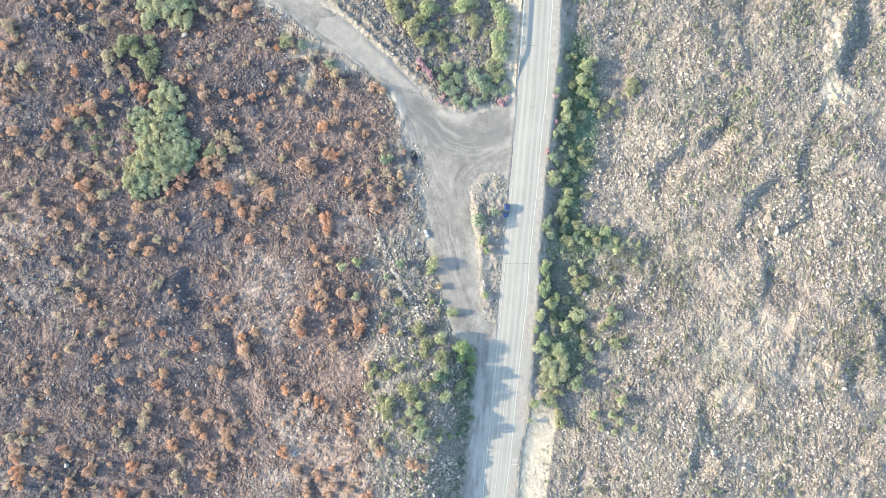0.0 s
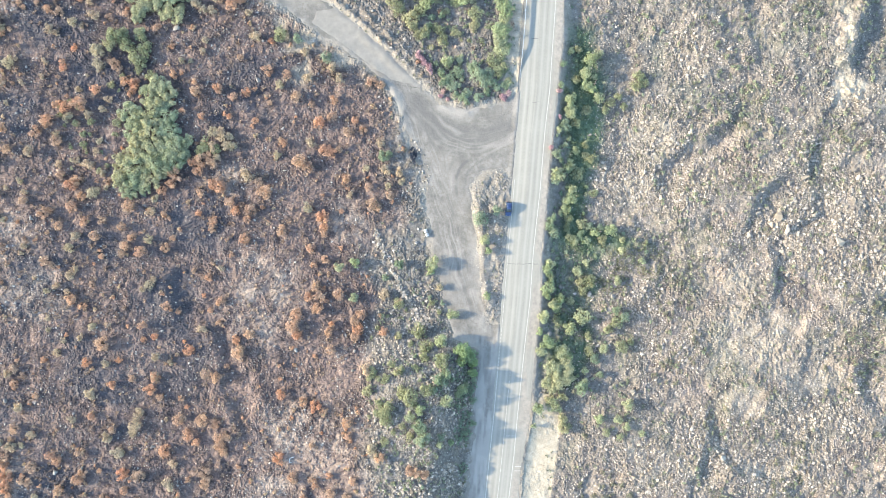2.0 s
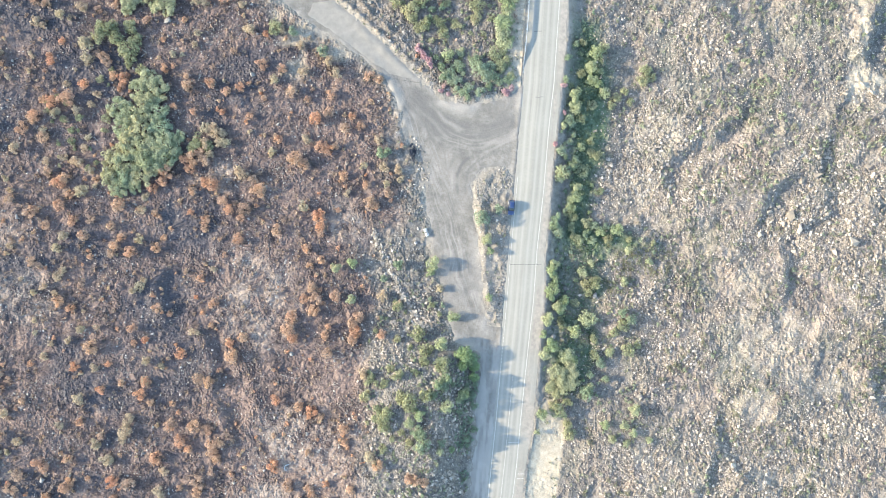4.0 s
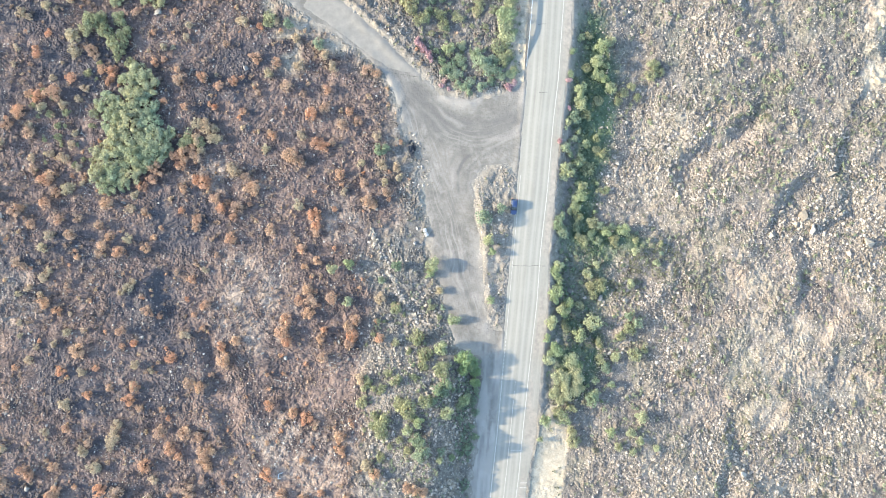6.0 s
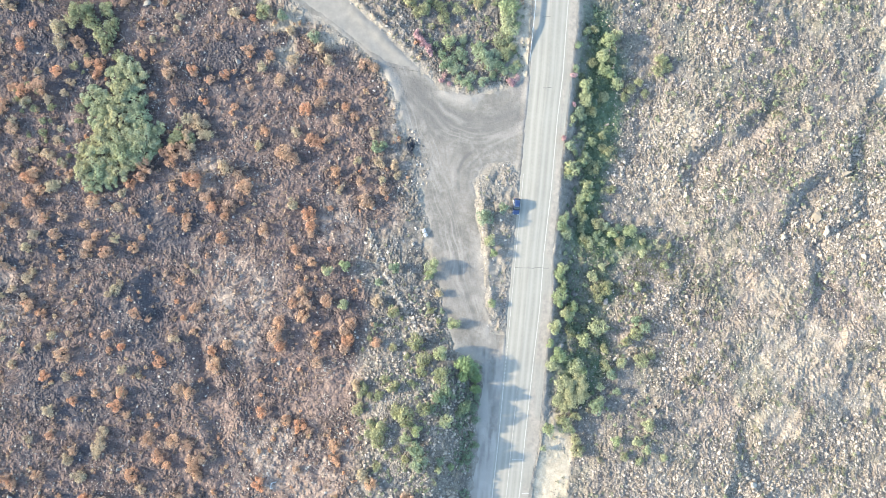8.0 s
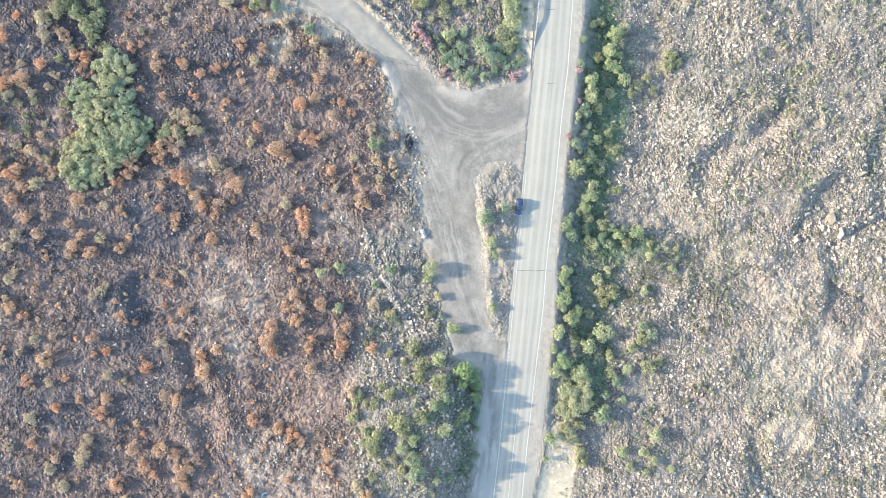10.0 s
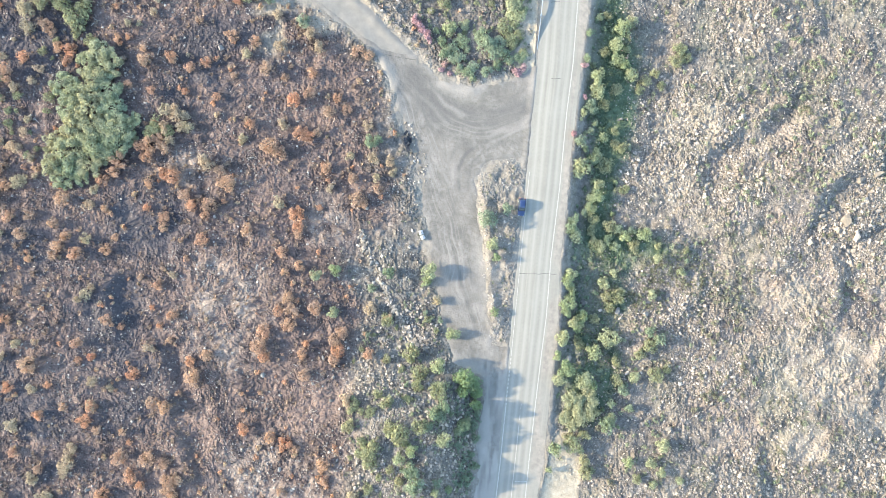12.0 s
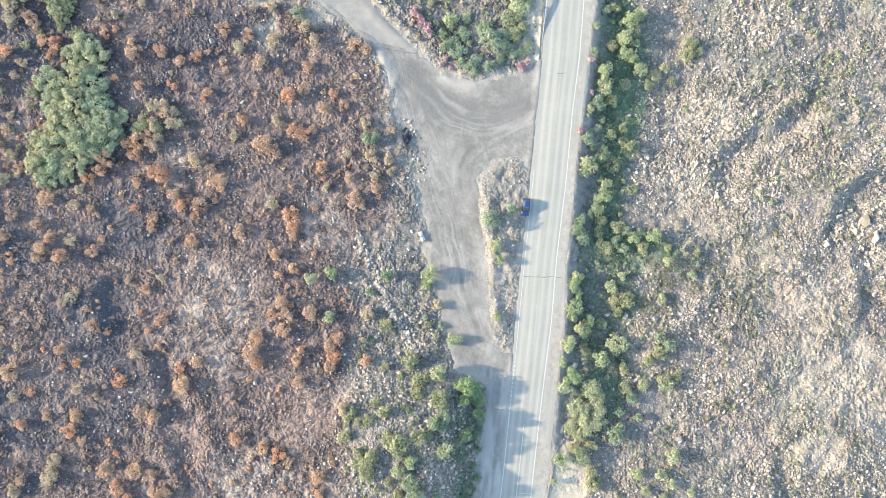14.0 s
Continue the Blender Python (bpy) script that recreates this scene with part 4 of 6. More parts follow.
def ground_height(x, y, rough=True):
    x, y = np.asarray(x, float), np.asarray(y, float)
    near = np.maximum(paved(x, y), inside(x, y, TRACK))
    wild = ramp(-near, 0.0, 2.2)
    z = 2.2 * (fbm(x, y, 70, 3, 3) - 0.5) * ramp(-near, 0, 18)
    z = z + 0.9 * (fbm(x, y, 13, 5, 3) - 0.5) * wild
    stony = ramp(x - along(EDGE_EAST, y), 8, 22)
    z = z + stony * (1.3 * (fbm(x, y * 1.5, 11, 6, 3, 0.55) - 0.5) + 0.9 * (ramp(fbm(x * 0.8, y * 1.3, 19, 7, 4), 0.42, 0.60) - 0.5))
    # the fill slope east of the road, and the cut bank west of it in the south
    e = x - along(EDGE_EAST, y)
    drop = 0.4 + 1.6 * ramp(y, -42, -8)
    z = z - np.where(e > 0, drop * ramp(e, 0.0, 3.6) * (1 - 0.75 * ramp(e, 14, 55)), 0)
    w = along(EDGE_WEST, y) - x
    bank = 5.8 * ramp(-y, 20, 42) * ramp(w, 4.4, 17.0) * (1 - 0.75 * ramp(w, 20, 60))
    z = z + np.where(w > 0, bank, 0)
    z = z + 0.3 * ramp(inside(x, y, ISLAND), 0.0, 3.0) * (0.3 + fbm(x, y, 4, 9, 2)) * (0.35 + 0.65 * ramp(12.5 - x + 0.06 * y, -1.5, 2.5))
    for line, height, run, crest in BANKS:
        ends = [min(p[0] for p in line) - 25, max(p[0] for p in line) + 25, min(p[1] for p in line) - 25, max(p[1] for p in line) + 25]
        hit = (x > ends[0]) & (x < ends[1]) & (y > ends[2]) & (y < ends[3])
        if not hit.any():
            continue
        xs, ys = x[hit] + 2.4 * (wave(x[hit], y[hit], 5, 31) - 0.5), y[hit]
        dist, side, _ = line_distance(xs, ys, line)
        beyond = np.sqrt(np.maximum(dist ** 2 - side ** 2, 0))
        face = -side + 3.0 * (fbm(xs, ys, 6, 33, 3) - 0.5)
        tall = 0.35 + 0.9 * fbm(xs, ys, 7, 34, 2)
        shape = 0.4 * ramp(face, -crest, 0) - ramp(face, 0, 1.9 * height) + 0.6 * ramp(face, 1.9 * height, run + 1.5 * height)
        z[hit] += height * tall * shape * (1.0 if height > 2.1 else 0.75) * (1 - ramp(beyond, 0, 6))
    for line, height, width in BERMS:
        dist, _, share = line_distance(x, y, line)
        z = z + height * np.exp(-(dist / width) ** 2) * (0.15 + 1.7 * fbm(x, y, 3.2, 35, 3) ** 1.5) * ramp(np.minimum(share, 1 - share), 0, 0.1)
    if rough:
        amount = (0.15 + 0.85 * wild) * (1 - 0.8 * ramp(inside(x, y, VERGE), -1.0, 1.0))
        z = z + amount * (0.72 * (fbm(x, y, 3.2, 11, 3, 0.6) - 0.5) + 0.42 * (wave(x, y, 1.0, 12) - 0.5)) * wild
    # dust and grit lie up against the edge of the asphalt
    z = z + 0.11 * ramp(paved(x, y), -1.6, -0.2)
    z = z - 0.22 * ramp(paved(x, y), 0.0, 0.8)
    return z


def blobs(x, y, rows):
    v = np.zeros(np.shape(x))
    for cx, cy, rx, ry in rows:
        v = np.maximum(v, 1 - ramp(np.hypot((x - cx) / rx, (y - cy) / ry), 0.45, 1.15))
    return v


ASH = [(-52, -15, 13, 16), (-28, 8, 7, 8), (-130, 3, 14, 9), (-120, -14, 15, 9), (-40, -55, 16, 14), (-65, 20, 8, 6),
       (-18, -70, 15, 9), (-128, -66, 9, 9), (-50, -70, 10, 6)]
SAND = [(-52, 72, 5, 4), (-46, 66, 4, 4), (-40, 61, 4, 4), (-30, 55, 5, 3), (-22, 50, 4, 3), (116, 62, 4.5, 13), (117, 46, 4, 8), (122, 46, 4, 4), (90, -27, 13, 12), (84, -8, 9, 7), (104, -38, 15, 6), (88, -45, 8, 7), (26, -66, 4, 15),
        (60, 33, 10, 8), (56, 18, 6, 6), (20, 62, 3.5, 13), (-42, 55, 6, 9), (-35, 65, 5, 6), (95, -63, 10, 7), (58, -61, 9, 8)]
RUBBLE = [(-9, -46, 10, 19), (-2, -60, 7, 12), (62, 36, 14, 13), (52, 22, 9, 8), (68, 20, 17, 10), (72, 57, 10, 9), (115, 12, 20, 15), (98, 4, 14, 9), (60, -62, 15, 13), (78, -58, 12, 14),
          (66, -30, 11, 9), (104, 28, 10, 8), (120, -5, 14, 10), (95, -65, 22, 8), (110, -50, 16, 10), (60, -15, 9, 7), (118, 44, 7, 5)]


LOAM = [(58, -40, 15, 12), (78, -38, 9, 10), (62, -14, 19, 9), (86, -54, 8, 8), (60, 62, 11, 9), (102, -14, 12, 6), (118, -56, 15, 9), (47, -60, 8, 12),
        (84, 44, 10, 8), (104, 56, 9, 12), (126, 34, 10, 8), (46, 46, 7, 12), (108, -68, 14, 7), (64, -72, 12, 7), (122, -30, 10, 9)]
SOOT = [(-78, -30, 15, 17), (-104, -44, 20, 18), (-118, -6, 12, 9), (-80, -14, 12, 9), (-96, 2, 16, 8), (-52, 50, 16, 9), (-112, -48, 24, 16), (-122, -68, 20, 10), (-92, -62, 14, 8), (-130, -20, 12, 10), (-115, 66, 15, 10), (-100, 50, 16, 12), (-72, 8, 14, 12), (-78, -12, 8, 8), (-60, 38, 12, 9), (-125, 38, 12, 10), (-95, -50, 14, 10), (-115, -30, 18, 7), (-40, 42, 9, 7)]
RUST = [(-38, 34, 22, 18), (-45, 12, 16, 12), (-55, -12, 18, 20), (-30, -30, 14, 14), (-62, -48, 16, 14), (-90, 5, 10, 9), (-85, -32, 14, 9), (-40, -62, 16, 10), (-100, 22, 12, 9), (-118, -55, 14, 10)]


def zones(x, y):
    e, w = x - along(EDGE_EAST, y), along(EDGE_WEST, y) - x
    jitter = 16 * (fbm(x, y, 14, 41, 3) - 0.5)
    edge = np.interp(y, [-90, -55, -25, -5, 15, 30, 48, 62, 90], [-14, -18, -20, -16, -10, -12, -18, -40, -60])
    burn = 1 - ramp(x - edge + 1.8 * jitter, -8, 8)
    north = inside(x, y, [(-60, 90), (-40, 73), (-14, 50), (2, 40), (20, 42), (26, 90)])
    grass = ramp(inside(x, y, GRASS) + jitter * 0.7, -3, 2.5) * (1 - 0.6 * ramp(-y, -4, 4) * ramp(fbm(x, y, 6, 50, 3), 0.4, 0.55))
    # the sandy shoulder behind the guardrail, and soil pushed up along the track
    shoulder = ramp(w, 0.2, 1.0) * (1 - ramp(w + 0.25 * jitter, 4.2, 6.6)) * ramp(y, 40, 45)
    spoil = 1.2 * np.exp(-(line_distance(x, y, BERMS[0][0])[0] / 2.3) ** 2) * ramp(fbm(x, y, 4, 49, 3), 0.24, 0.55)
    return {
        "burn": np.where(north < 0, burn, 0.15 * ramp(north, 0, 4)),
        "ash": blobs(x, y, ASH),
        "loam": blobs(x, y, LOAM) * (0.5 + 0.5 * ramp(fbm(x, y, 8, 53, 3), 0.36, 0.56)),
        "soot": blobs(x, y, SOOT) * ramp(fbm(x, y, 12, 46, 4), 0.36, 0.50),
        "rust": blobs(x, y, RUST) * ramp(fbm(x, y, 12, 47, 3), 0.3, 0.55),
        "stones": np.clip(0.22 * ramp(e, 4, 16) + blobs(x, y, RUBBLE) * ramp(fbm(x, y, 6, 101, 3), 0.3, 0.5), 0, 1),
        # on the fill slope and the mound this grey also stands for bluish shade
        "gravel": (1 - 0.3 * ramp(inside(x, y, ISLAND), -2, 0)) * np.clip(ramp(w, -1, 2) * (1 - burn) * 0.9 * (1 - 0.25 * ramp(y, 34, 42)) + 0.8 * (e > 0) * (1 - ramp(e, 3, 7)) + 0.55 * (fbm(x, y, 16, 43, 3) > 0.56) * (e > 0) + 0.4 * ramp(y, 15, 45) * ramp(e, 8, 16), 0, 1),
        "sand": np.clip(np.maximum(blobs(x, y, SAND) * (0.4 + 0.2 * (x < -15) + 0.5 * (x > -15) * (x < 40) + 0.5 * (x > 112) * (y > 40)) * ramp(fbm(x, y, 5, 44, 3), 0.36, 0.56), np.maximum(0.95 * ramp(inside(x, y, VERGE), -0.6, 0.8), np.maximum(0.9 * shoulder, 0.6 * spoil))), 0, 1),
        "grass": np.maximum(grass, 0.16 * ramp(fbm(x, y, 9, 45, 3), 0.55, 0.68) * ramp(e, 3, 12) * (1 - ramp(e, 60, 130))),
        "dirt": np.maximum(0.7 * ramp(inside(x, y, ISLAND), -1.0, 0.0) * (0.5 + 0.5 * ramp(fbm(x, y, 4, 52, 3), 0.35, 0.6)), np.maximum(ramp(np.maximum(inside(x, y, TRACK), paved(x, y)) + 0.16 * jitter + 2.2 * (fbm(x, y, 2.5, 48, 3) - 0.5), -3.2, 0.6), 0.45 * (e > 0) * (1 - ramp(inside(x, y, VERGE), -0.6, 0.8)) * (1 - ramp(e + 0.2 * jitter, 3.5, 7))) - 0.2 * ramp(inside(x, y, ISLAND), -0.6, 0.4) * ramp(fbm(x, y, 5, 51, 3), 0.4, 0.6) - 0.9 * shoulder),
    }


def spread(lo, hi, step, far, count):
    core = np.arange(lo, hi + step / 2, step)
    out = np.geomspace(step * 2, far, count)
    return np.concatenate([lo - out[::-1], core, hi + out])


def sheet(xs, ys, keep=None):
    gx, gy = np.meshgrid(xs, ys)
    nx, ny = len(xs), len(ys)
    idx = np.arange(nx * ny).reshape(ny, nx)
    quads = np.stack([idx[:-1, :-1], idx[:-1, 1:], idx[1:, 1:], idx[1:, :-1]], -1).reshape(-1, 4)
    return gx.ravel(), gy.ravel(), quads


def set_attr(me, name, values):
    a = me.attributes.new(name, "FLOAT", "POINT")
    a.data.foreach_set("value", np.ascontiguousarray(values, dtype=np.float32))


def build_ground():
    x, y, quads = sheet(spread(-146, 146, 0.46, 2600, 16), spread(-84, 84, 0.46, 2600, 16))
    z = ground_height(x, y)
    me = mesh_of("ground", np.stack([x, y, z], 1), quads, M_GROUND, smooth=True)
    for name, values in zones(x, y).items():
        set_attr(me, name, values)
    tagged(new("ground", me), "burnt hillside and pale stony slope of dry soil", "ground", kind="structure")


def clip_sheet(name, material, poly, step, lift, attrs, sink=0.25, wobble=0.9):
    """A sheet laid on the ground within an outline; its rim dips into the soil."""
    px, py = [p[0] for p in poly], [p[1] for p in poly]
    x, y, quads = sheet(np.arange(min(px) - 2, max(px) + 2, step), np.arange(min(py) - 2, max(py) + 2, step))
    d = inside(x, y, poly) + wobble * ((fbm(x, y, 3.5, 61, 3) - 0.5) * 2 + (fbm(x, y, 1.3, 62, 2) - 0.5) * 1.4)
    quads = quads[(d[quads] > -1.2).all(1)]
    used = np.unique(quads)
    back = np.zeros(len(x), int)
    back[used] = np.arange(len(used))
    x, y, d = x[used], y[used], d[used]
    z = ground_height(x, y) + np.clip(d * 0.16 + 0.01, -sink, lift)
    values_by_name = attrs(x, y, d)
    if "rut" in values_by_name:
        z = z + (d > 0.6) * (0.05 * values_by_name["crown"] - 0.02 * values_by_name["rut"])
    me = mesh_of(name, np.stack([x, y, z], 1), back[quads], material, smooth=True)
    for key, values in values_by_name.items():
        set_attr(me, key, values)
    return me


def rounded(line, times=3):
    """Cut the corners of a line, so that it bends evenly."""
    for _ in range(times):
        cut = [line[0]]
        for p, q in zip(line, line[1:]):
            cut += [(p[0] * 0.75 + q[0] * 0.25, p[1] * 0.75 + q[1] * 0.25), (p[0] * 0.25 + q[0] * 0.75, p[1] * 0.25 + q[1] * 0.75)]
        line = cut + [line[-1]]
    return line


RUT_A, RUT_B, RUT_C = rounded(RUT_A), rounded(RUT_B), rounded(RUT_C)


def track_marks(x, y, d):
    rut, crown = np.zeros(x.shape), np.zeros(x.shape)
    for line, strength in ((RUT_A, 1.0), (RUT_B, 0.8), (RUT_C, 0.9)):
        dist, side, _ = line_distance(x, y, line)
        s = side + 1.2 * (wave(x, y, 9, 71) - 0.5)
        s = s + 6.0 * (fbm(x, y, 13, 73, 3) - 0.5)
        comb = 0.5 + 0.5 * np.cos(s * 2 * math.pi / 2.9)
        fade = (1 - ramp(np.abs(s), 1.2, 4.2)) * (1 - ramp(dist, 4.2, 6.0))
        patch = ramp(fbm(x, y, 6, 72, 4), 0.42, 0.62)
        rut = np.maximum(rut, strength * fade * patch * ramp(comb, 0.55, 1.0))
        crown = np.maximum(crown, strength * fade * (1 - patch * 0.6) * ramp(1 - comb, 0.6, 1.0))
    sweep = 1 - ramp(line_distance(x, y, RUT_A)[0], 1.5, 6.5)
    rut = np.maximum(rut, 0.85 * sweep * ramp(fbm(x, y, 9, 75, 3), 0.3, 0.6) * (y < 52))
    dist, side, _ = line_distance(x, y, RUT_A)
    sweep = (1 - ramp(np.abs(side + 0.6), 0.6, 2.6)) * (1 - ramp(dist, 3.0, 5.0))
    rut = np.maximum(rut, 0.9 * sweep * (0.45 + 0.55 * fbm(x, y, 7, 77, 2)))
    marks = {}
    for key, line in (("first", RUT_A), ("second", RUT_B)):
        dist, side, share = line_distance(x, y, line)
        marks["across_" + key] = side + 6.0 * (fbm(x, y, 15, 78, 3) - 0.5)
        marks["run_" + key] = share * 80
        marks["tyres_" + key] = (1 - ramp(dist, 1.5, 5.5)) * ramp(np.minimum(share, 1 - share), 0, 0.06) * ramp(d, 0.3, 1.6)
    # southward the pale tint also brightens the shoulder that lies in shade
    return {**marks, "rut": 0.9 * rut, "crown": np.maximum(0.4 * crown * (y < 50), np.maximum(0.5 * ramp(fbm(x, y, 8, 76, 3), 0.4, 0.62) * (1 - ramp(d, 1.0, 3.6)), 0.8 * ramp(-y, 17, 36) * (0.15 + 1.1 * ramp(fbm(x - along(EDGE_WEST, y), y * 0.12, 1.3, 79, 3), 0.36, 0.64)))) * np.maximum(ramp(fbm(x, y, 7, 74, 3), 0.4, 0.6), 0.8 * ramp(-y, 22, 30))}


def ribbon(west, east, ys, across, lift):
    """A strip between two lines that run north to south."""
    xs0, xs1 = along(west, ys), along(east, ys)
    s = np.linspace(0, 1, across)
    x = xs0[:, None] * (1 - s) + xs1[:, None] * s
    y = np.repeat(ys[:, None], across, 1)
    return x.ravel(), y.ravel(), lift


def strip_faces(rows, across):
    idx = np.arange(rows * across).reshape(rows, across)
    return np.stack([idx[1:, :-1], idx[1:, 1:], idx[:-1, 1:], idx[:-1, :-1]], -1).reshape(-1, 4)


ROAD_TOP = 0.10


def build_road():
    ys, across = np.arange(86, -86, -0.4), 40
    x, y, _ = ribbon(EDGE_WEST, EDGE_EAST, ys, across, 0)
    rim = np.tile(np.minimum(np.arange(across), np.arange(across)[::-1]) == 0, len(ys))
    x = x + rim * (1.5 * (fbm(x, y, 2.2, 81, 3) - 0.5) - 0.2)
    s = (x - along(LINE_WEST, y)) / (along(LINE_EAST, y) - along(LINE_WEST, y))
    z = ROAD_TOP + 0.06 * (1 - np.abs(np.clip(s, 0, 1) * 2 - 1)) - rim * 0.05
    # a skirt keeps the edge of the asphalt thick
    me = mesh_of("road", np.stack([x, y, z], 1), strip_faces(len(ys), across), M_ASPHALT)
    set_attr(me, "across", x - along(LINE_WEST, y))
    set_attr(me, "run", y)
    lanes = (s * 2) % 1.0
    tracks = np.exp(-((lanes - 0.28) / 0.1) ** 2) + np.exp(-((lanes - 0.74) / 0.1) ** 2)
    set_attr(me, "wear", 0.75 * tracks * (0.6 + 0.4 * fbm(x, y * 0.1, 1.5, 82, 3)) * ((s > 0) & (s < 1)))
    set_attr(me, "dusty", 0.9 * np.maximum(ramp(s, 1.0, 1.12), ramp(-s, 0.02, 0.12)) * ramp(fbm(x, y * 0.3, 2.5, 83, 3), 0.3, 0.6))
    road = tagged(new("road", me), "two-lane road of sun-bleached grey asphalt", "road", kind="structure")

    def mark(name, line, shift, width, y0, y1, label):
        yy = np.linspace(y0, y1, max(2, int(abs(y1 - y0) / 0.7) + 1))
        xx = along(line, yy) + shift
        t = (xx - along(LINE_WEST, yy)) / (along(LINE_EAST, yy) - along(LINE_WEST, yy))
        zz = ROAD_TOP + 0.06 * (1 - np.abs(np.clip(t, 0, 1) * 2 - 1)) + 0.012
        half = width / 2
        rows = np.concatenate([np.stack([xx - half, yy, zz], 1), np.stack([xx + half, yy, zz], 1)], 1).reshape(-1, 3)
        part(name, mesh_of(name, rows, strip_faces(len(yy), 2), M_PAINT), M_PAINT, road, label)

    mark("edge_line", LINE_WEST, 0, 0.13, 20, -24.5, "faded white edge line")
    mark("edge_line", LINE_WEST, 0, 0.24, -36.5, -85, "white edge line")
    mark("edge_line", LINE_EAST, 0, 0.22, 85, -85, "faded white edge line")
    for k in range(12):
        mark("dash", LINE_WEST, 0, 0.24, -25.0 - k * 0.98, -25.55 - k * 0.98, "")
    centre = [((a[0] + along(LINE_EAST, a[1])) / 2, a[1]) for a in LINE_WEST]
    for yy, x0, x1 in ((-54.7, 17.9, 20.9), (-63.6, 20.5, 22.4), (-64.9, 20.4, 22.3)):
        xs = np.linspace(x0, x1, 8)
        t = (xs - along(LINE_WEST, yy)) / (along(LINE_EAST, yy) - along(LINE_WEST, yy))
        zz = ROAD_TOP + 0.06 * (1 - np.abs(np.clip(t, 0, 1) * 2 - 1)) + 0.012
        rows = np.concatenate([np.stack([xs, yy + 0.09 + 0 * xs, zz], 1), np.stack([xs, yy - 0.09 + 0 * xs, zz], 1)], 1).reshape(-1, 3)
        part("crossbar", mesh_of("crossbar", rows, strip_faces(8, 2), M_PAINT), M_PAINT, road, "short white bar painted across the lane")
    for k in range(2):
        mark("dash", centre, 0.1, 0.13, -36.0 - k * 2.6, -37.3 - k * 2.6, "")
    mark("centre_line", centre, 0.1, 0.15, -41.0, -85, "thin white centre line")
    for yy, k in ((-4.6, 0), (61.0, 1), (42.5, 2)):
        x0, x1 = float(along(LINE_WEST, yy)), float(along(LINE_EAST, yy)) + 1.6
        if k:
            x0, x1 = x0 + 1.5 * k, x0 + 1.5 * k + 2.2
        n = 14
        xs = np.linspace(x0, x1, n)
        yo = yy + 0.25 * (wave(xs, xs * 0 + yy, 1.1, 91) - 0.5)
        t = (xs - along(LINE_WEST, yo)) / (along(LINE_EAST, yo) - along(LINE_WEST, yo))
        zz = ROAD_TOP + 0.06 * (1 - np.abs(np.clip(t, 0, 1) * 2 - 1)) + 0.008
        rows = np.concatenate([np.stack([xs, yo + 0.06, zz], 1), np.stack([xs, yo - 0.06, zz], 1)], 1).reshape(-1, 3)
        part("crack_seal", mesh_of("crack_seal", rows, strip_faces(n, 2), M_TAR), M_TAR, road, "dark sealed crack")


build_ground()
build_road()
dirt_road = tagged(new("dirt_road", clip_sheet("dirt_road", M_DIRT, TRACK, 0.4, 0.06, track_marks)),
                   "pale packed dirt track with curved tyre ruts", "dirt road", kind="structure")
def slab_seam(parent, x0, x1, y0, y1):
    """A dark open joint across the concrete."""
    n = 8
    xs, ys = np.linspace(x0, x1, n), np.linspace(y0, y1, n)
    zz = ground_height(xs, ys) + 0.14
    rows = np.concatenate([np.stack([xs, ys + 0.09, zz], 1), np.stack([xs, ys - 0.09, zz], 1)], 1).reshape(-1, 3)
    part("joint", mesh_of("joint", rows, strip_faces(n, 2), M_TAR), M_TAR, parent, "dark open joint")


slab = tagged(new("pavement", clip_sheet("pavement", M_SLAB, SLAB, 0.4, 0.11, lambda x, y, d: {}, wobble=0.35)),
              "worn concrete strip laid along the dirt track", "pavement", kind="structure")
slab_seam(slab, -14.6, -13.2, 47.9, 47.6)
slab_seam(slab, -12.1, -10.8, 47.4, 47.2)
slab_seam(slab, -9.8, -7.0, 47.0, 46.6)
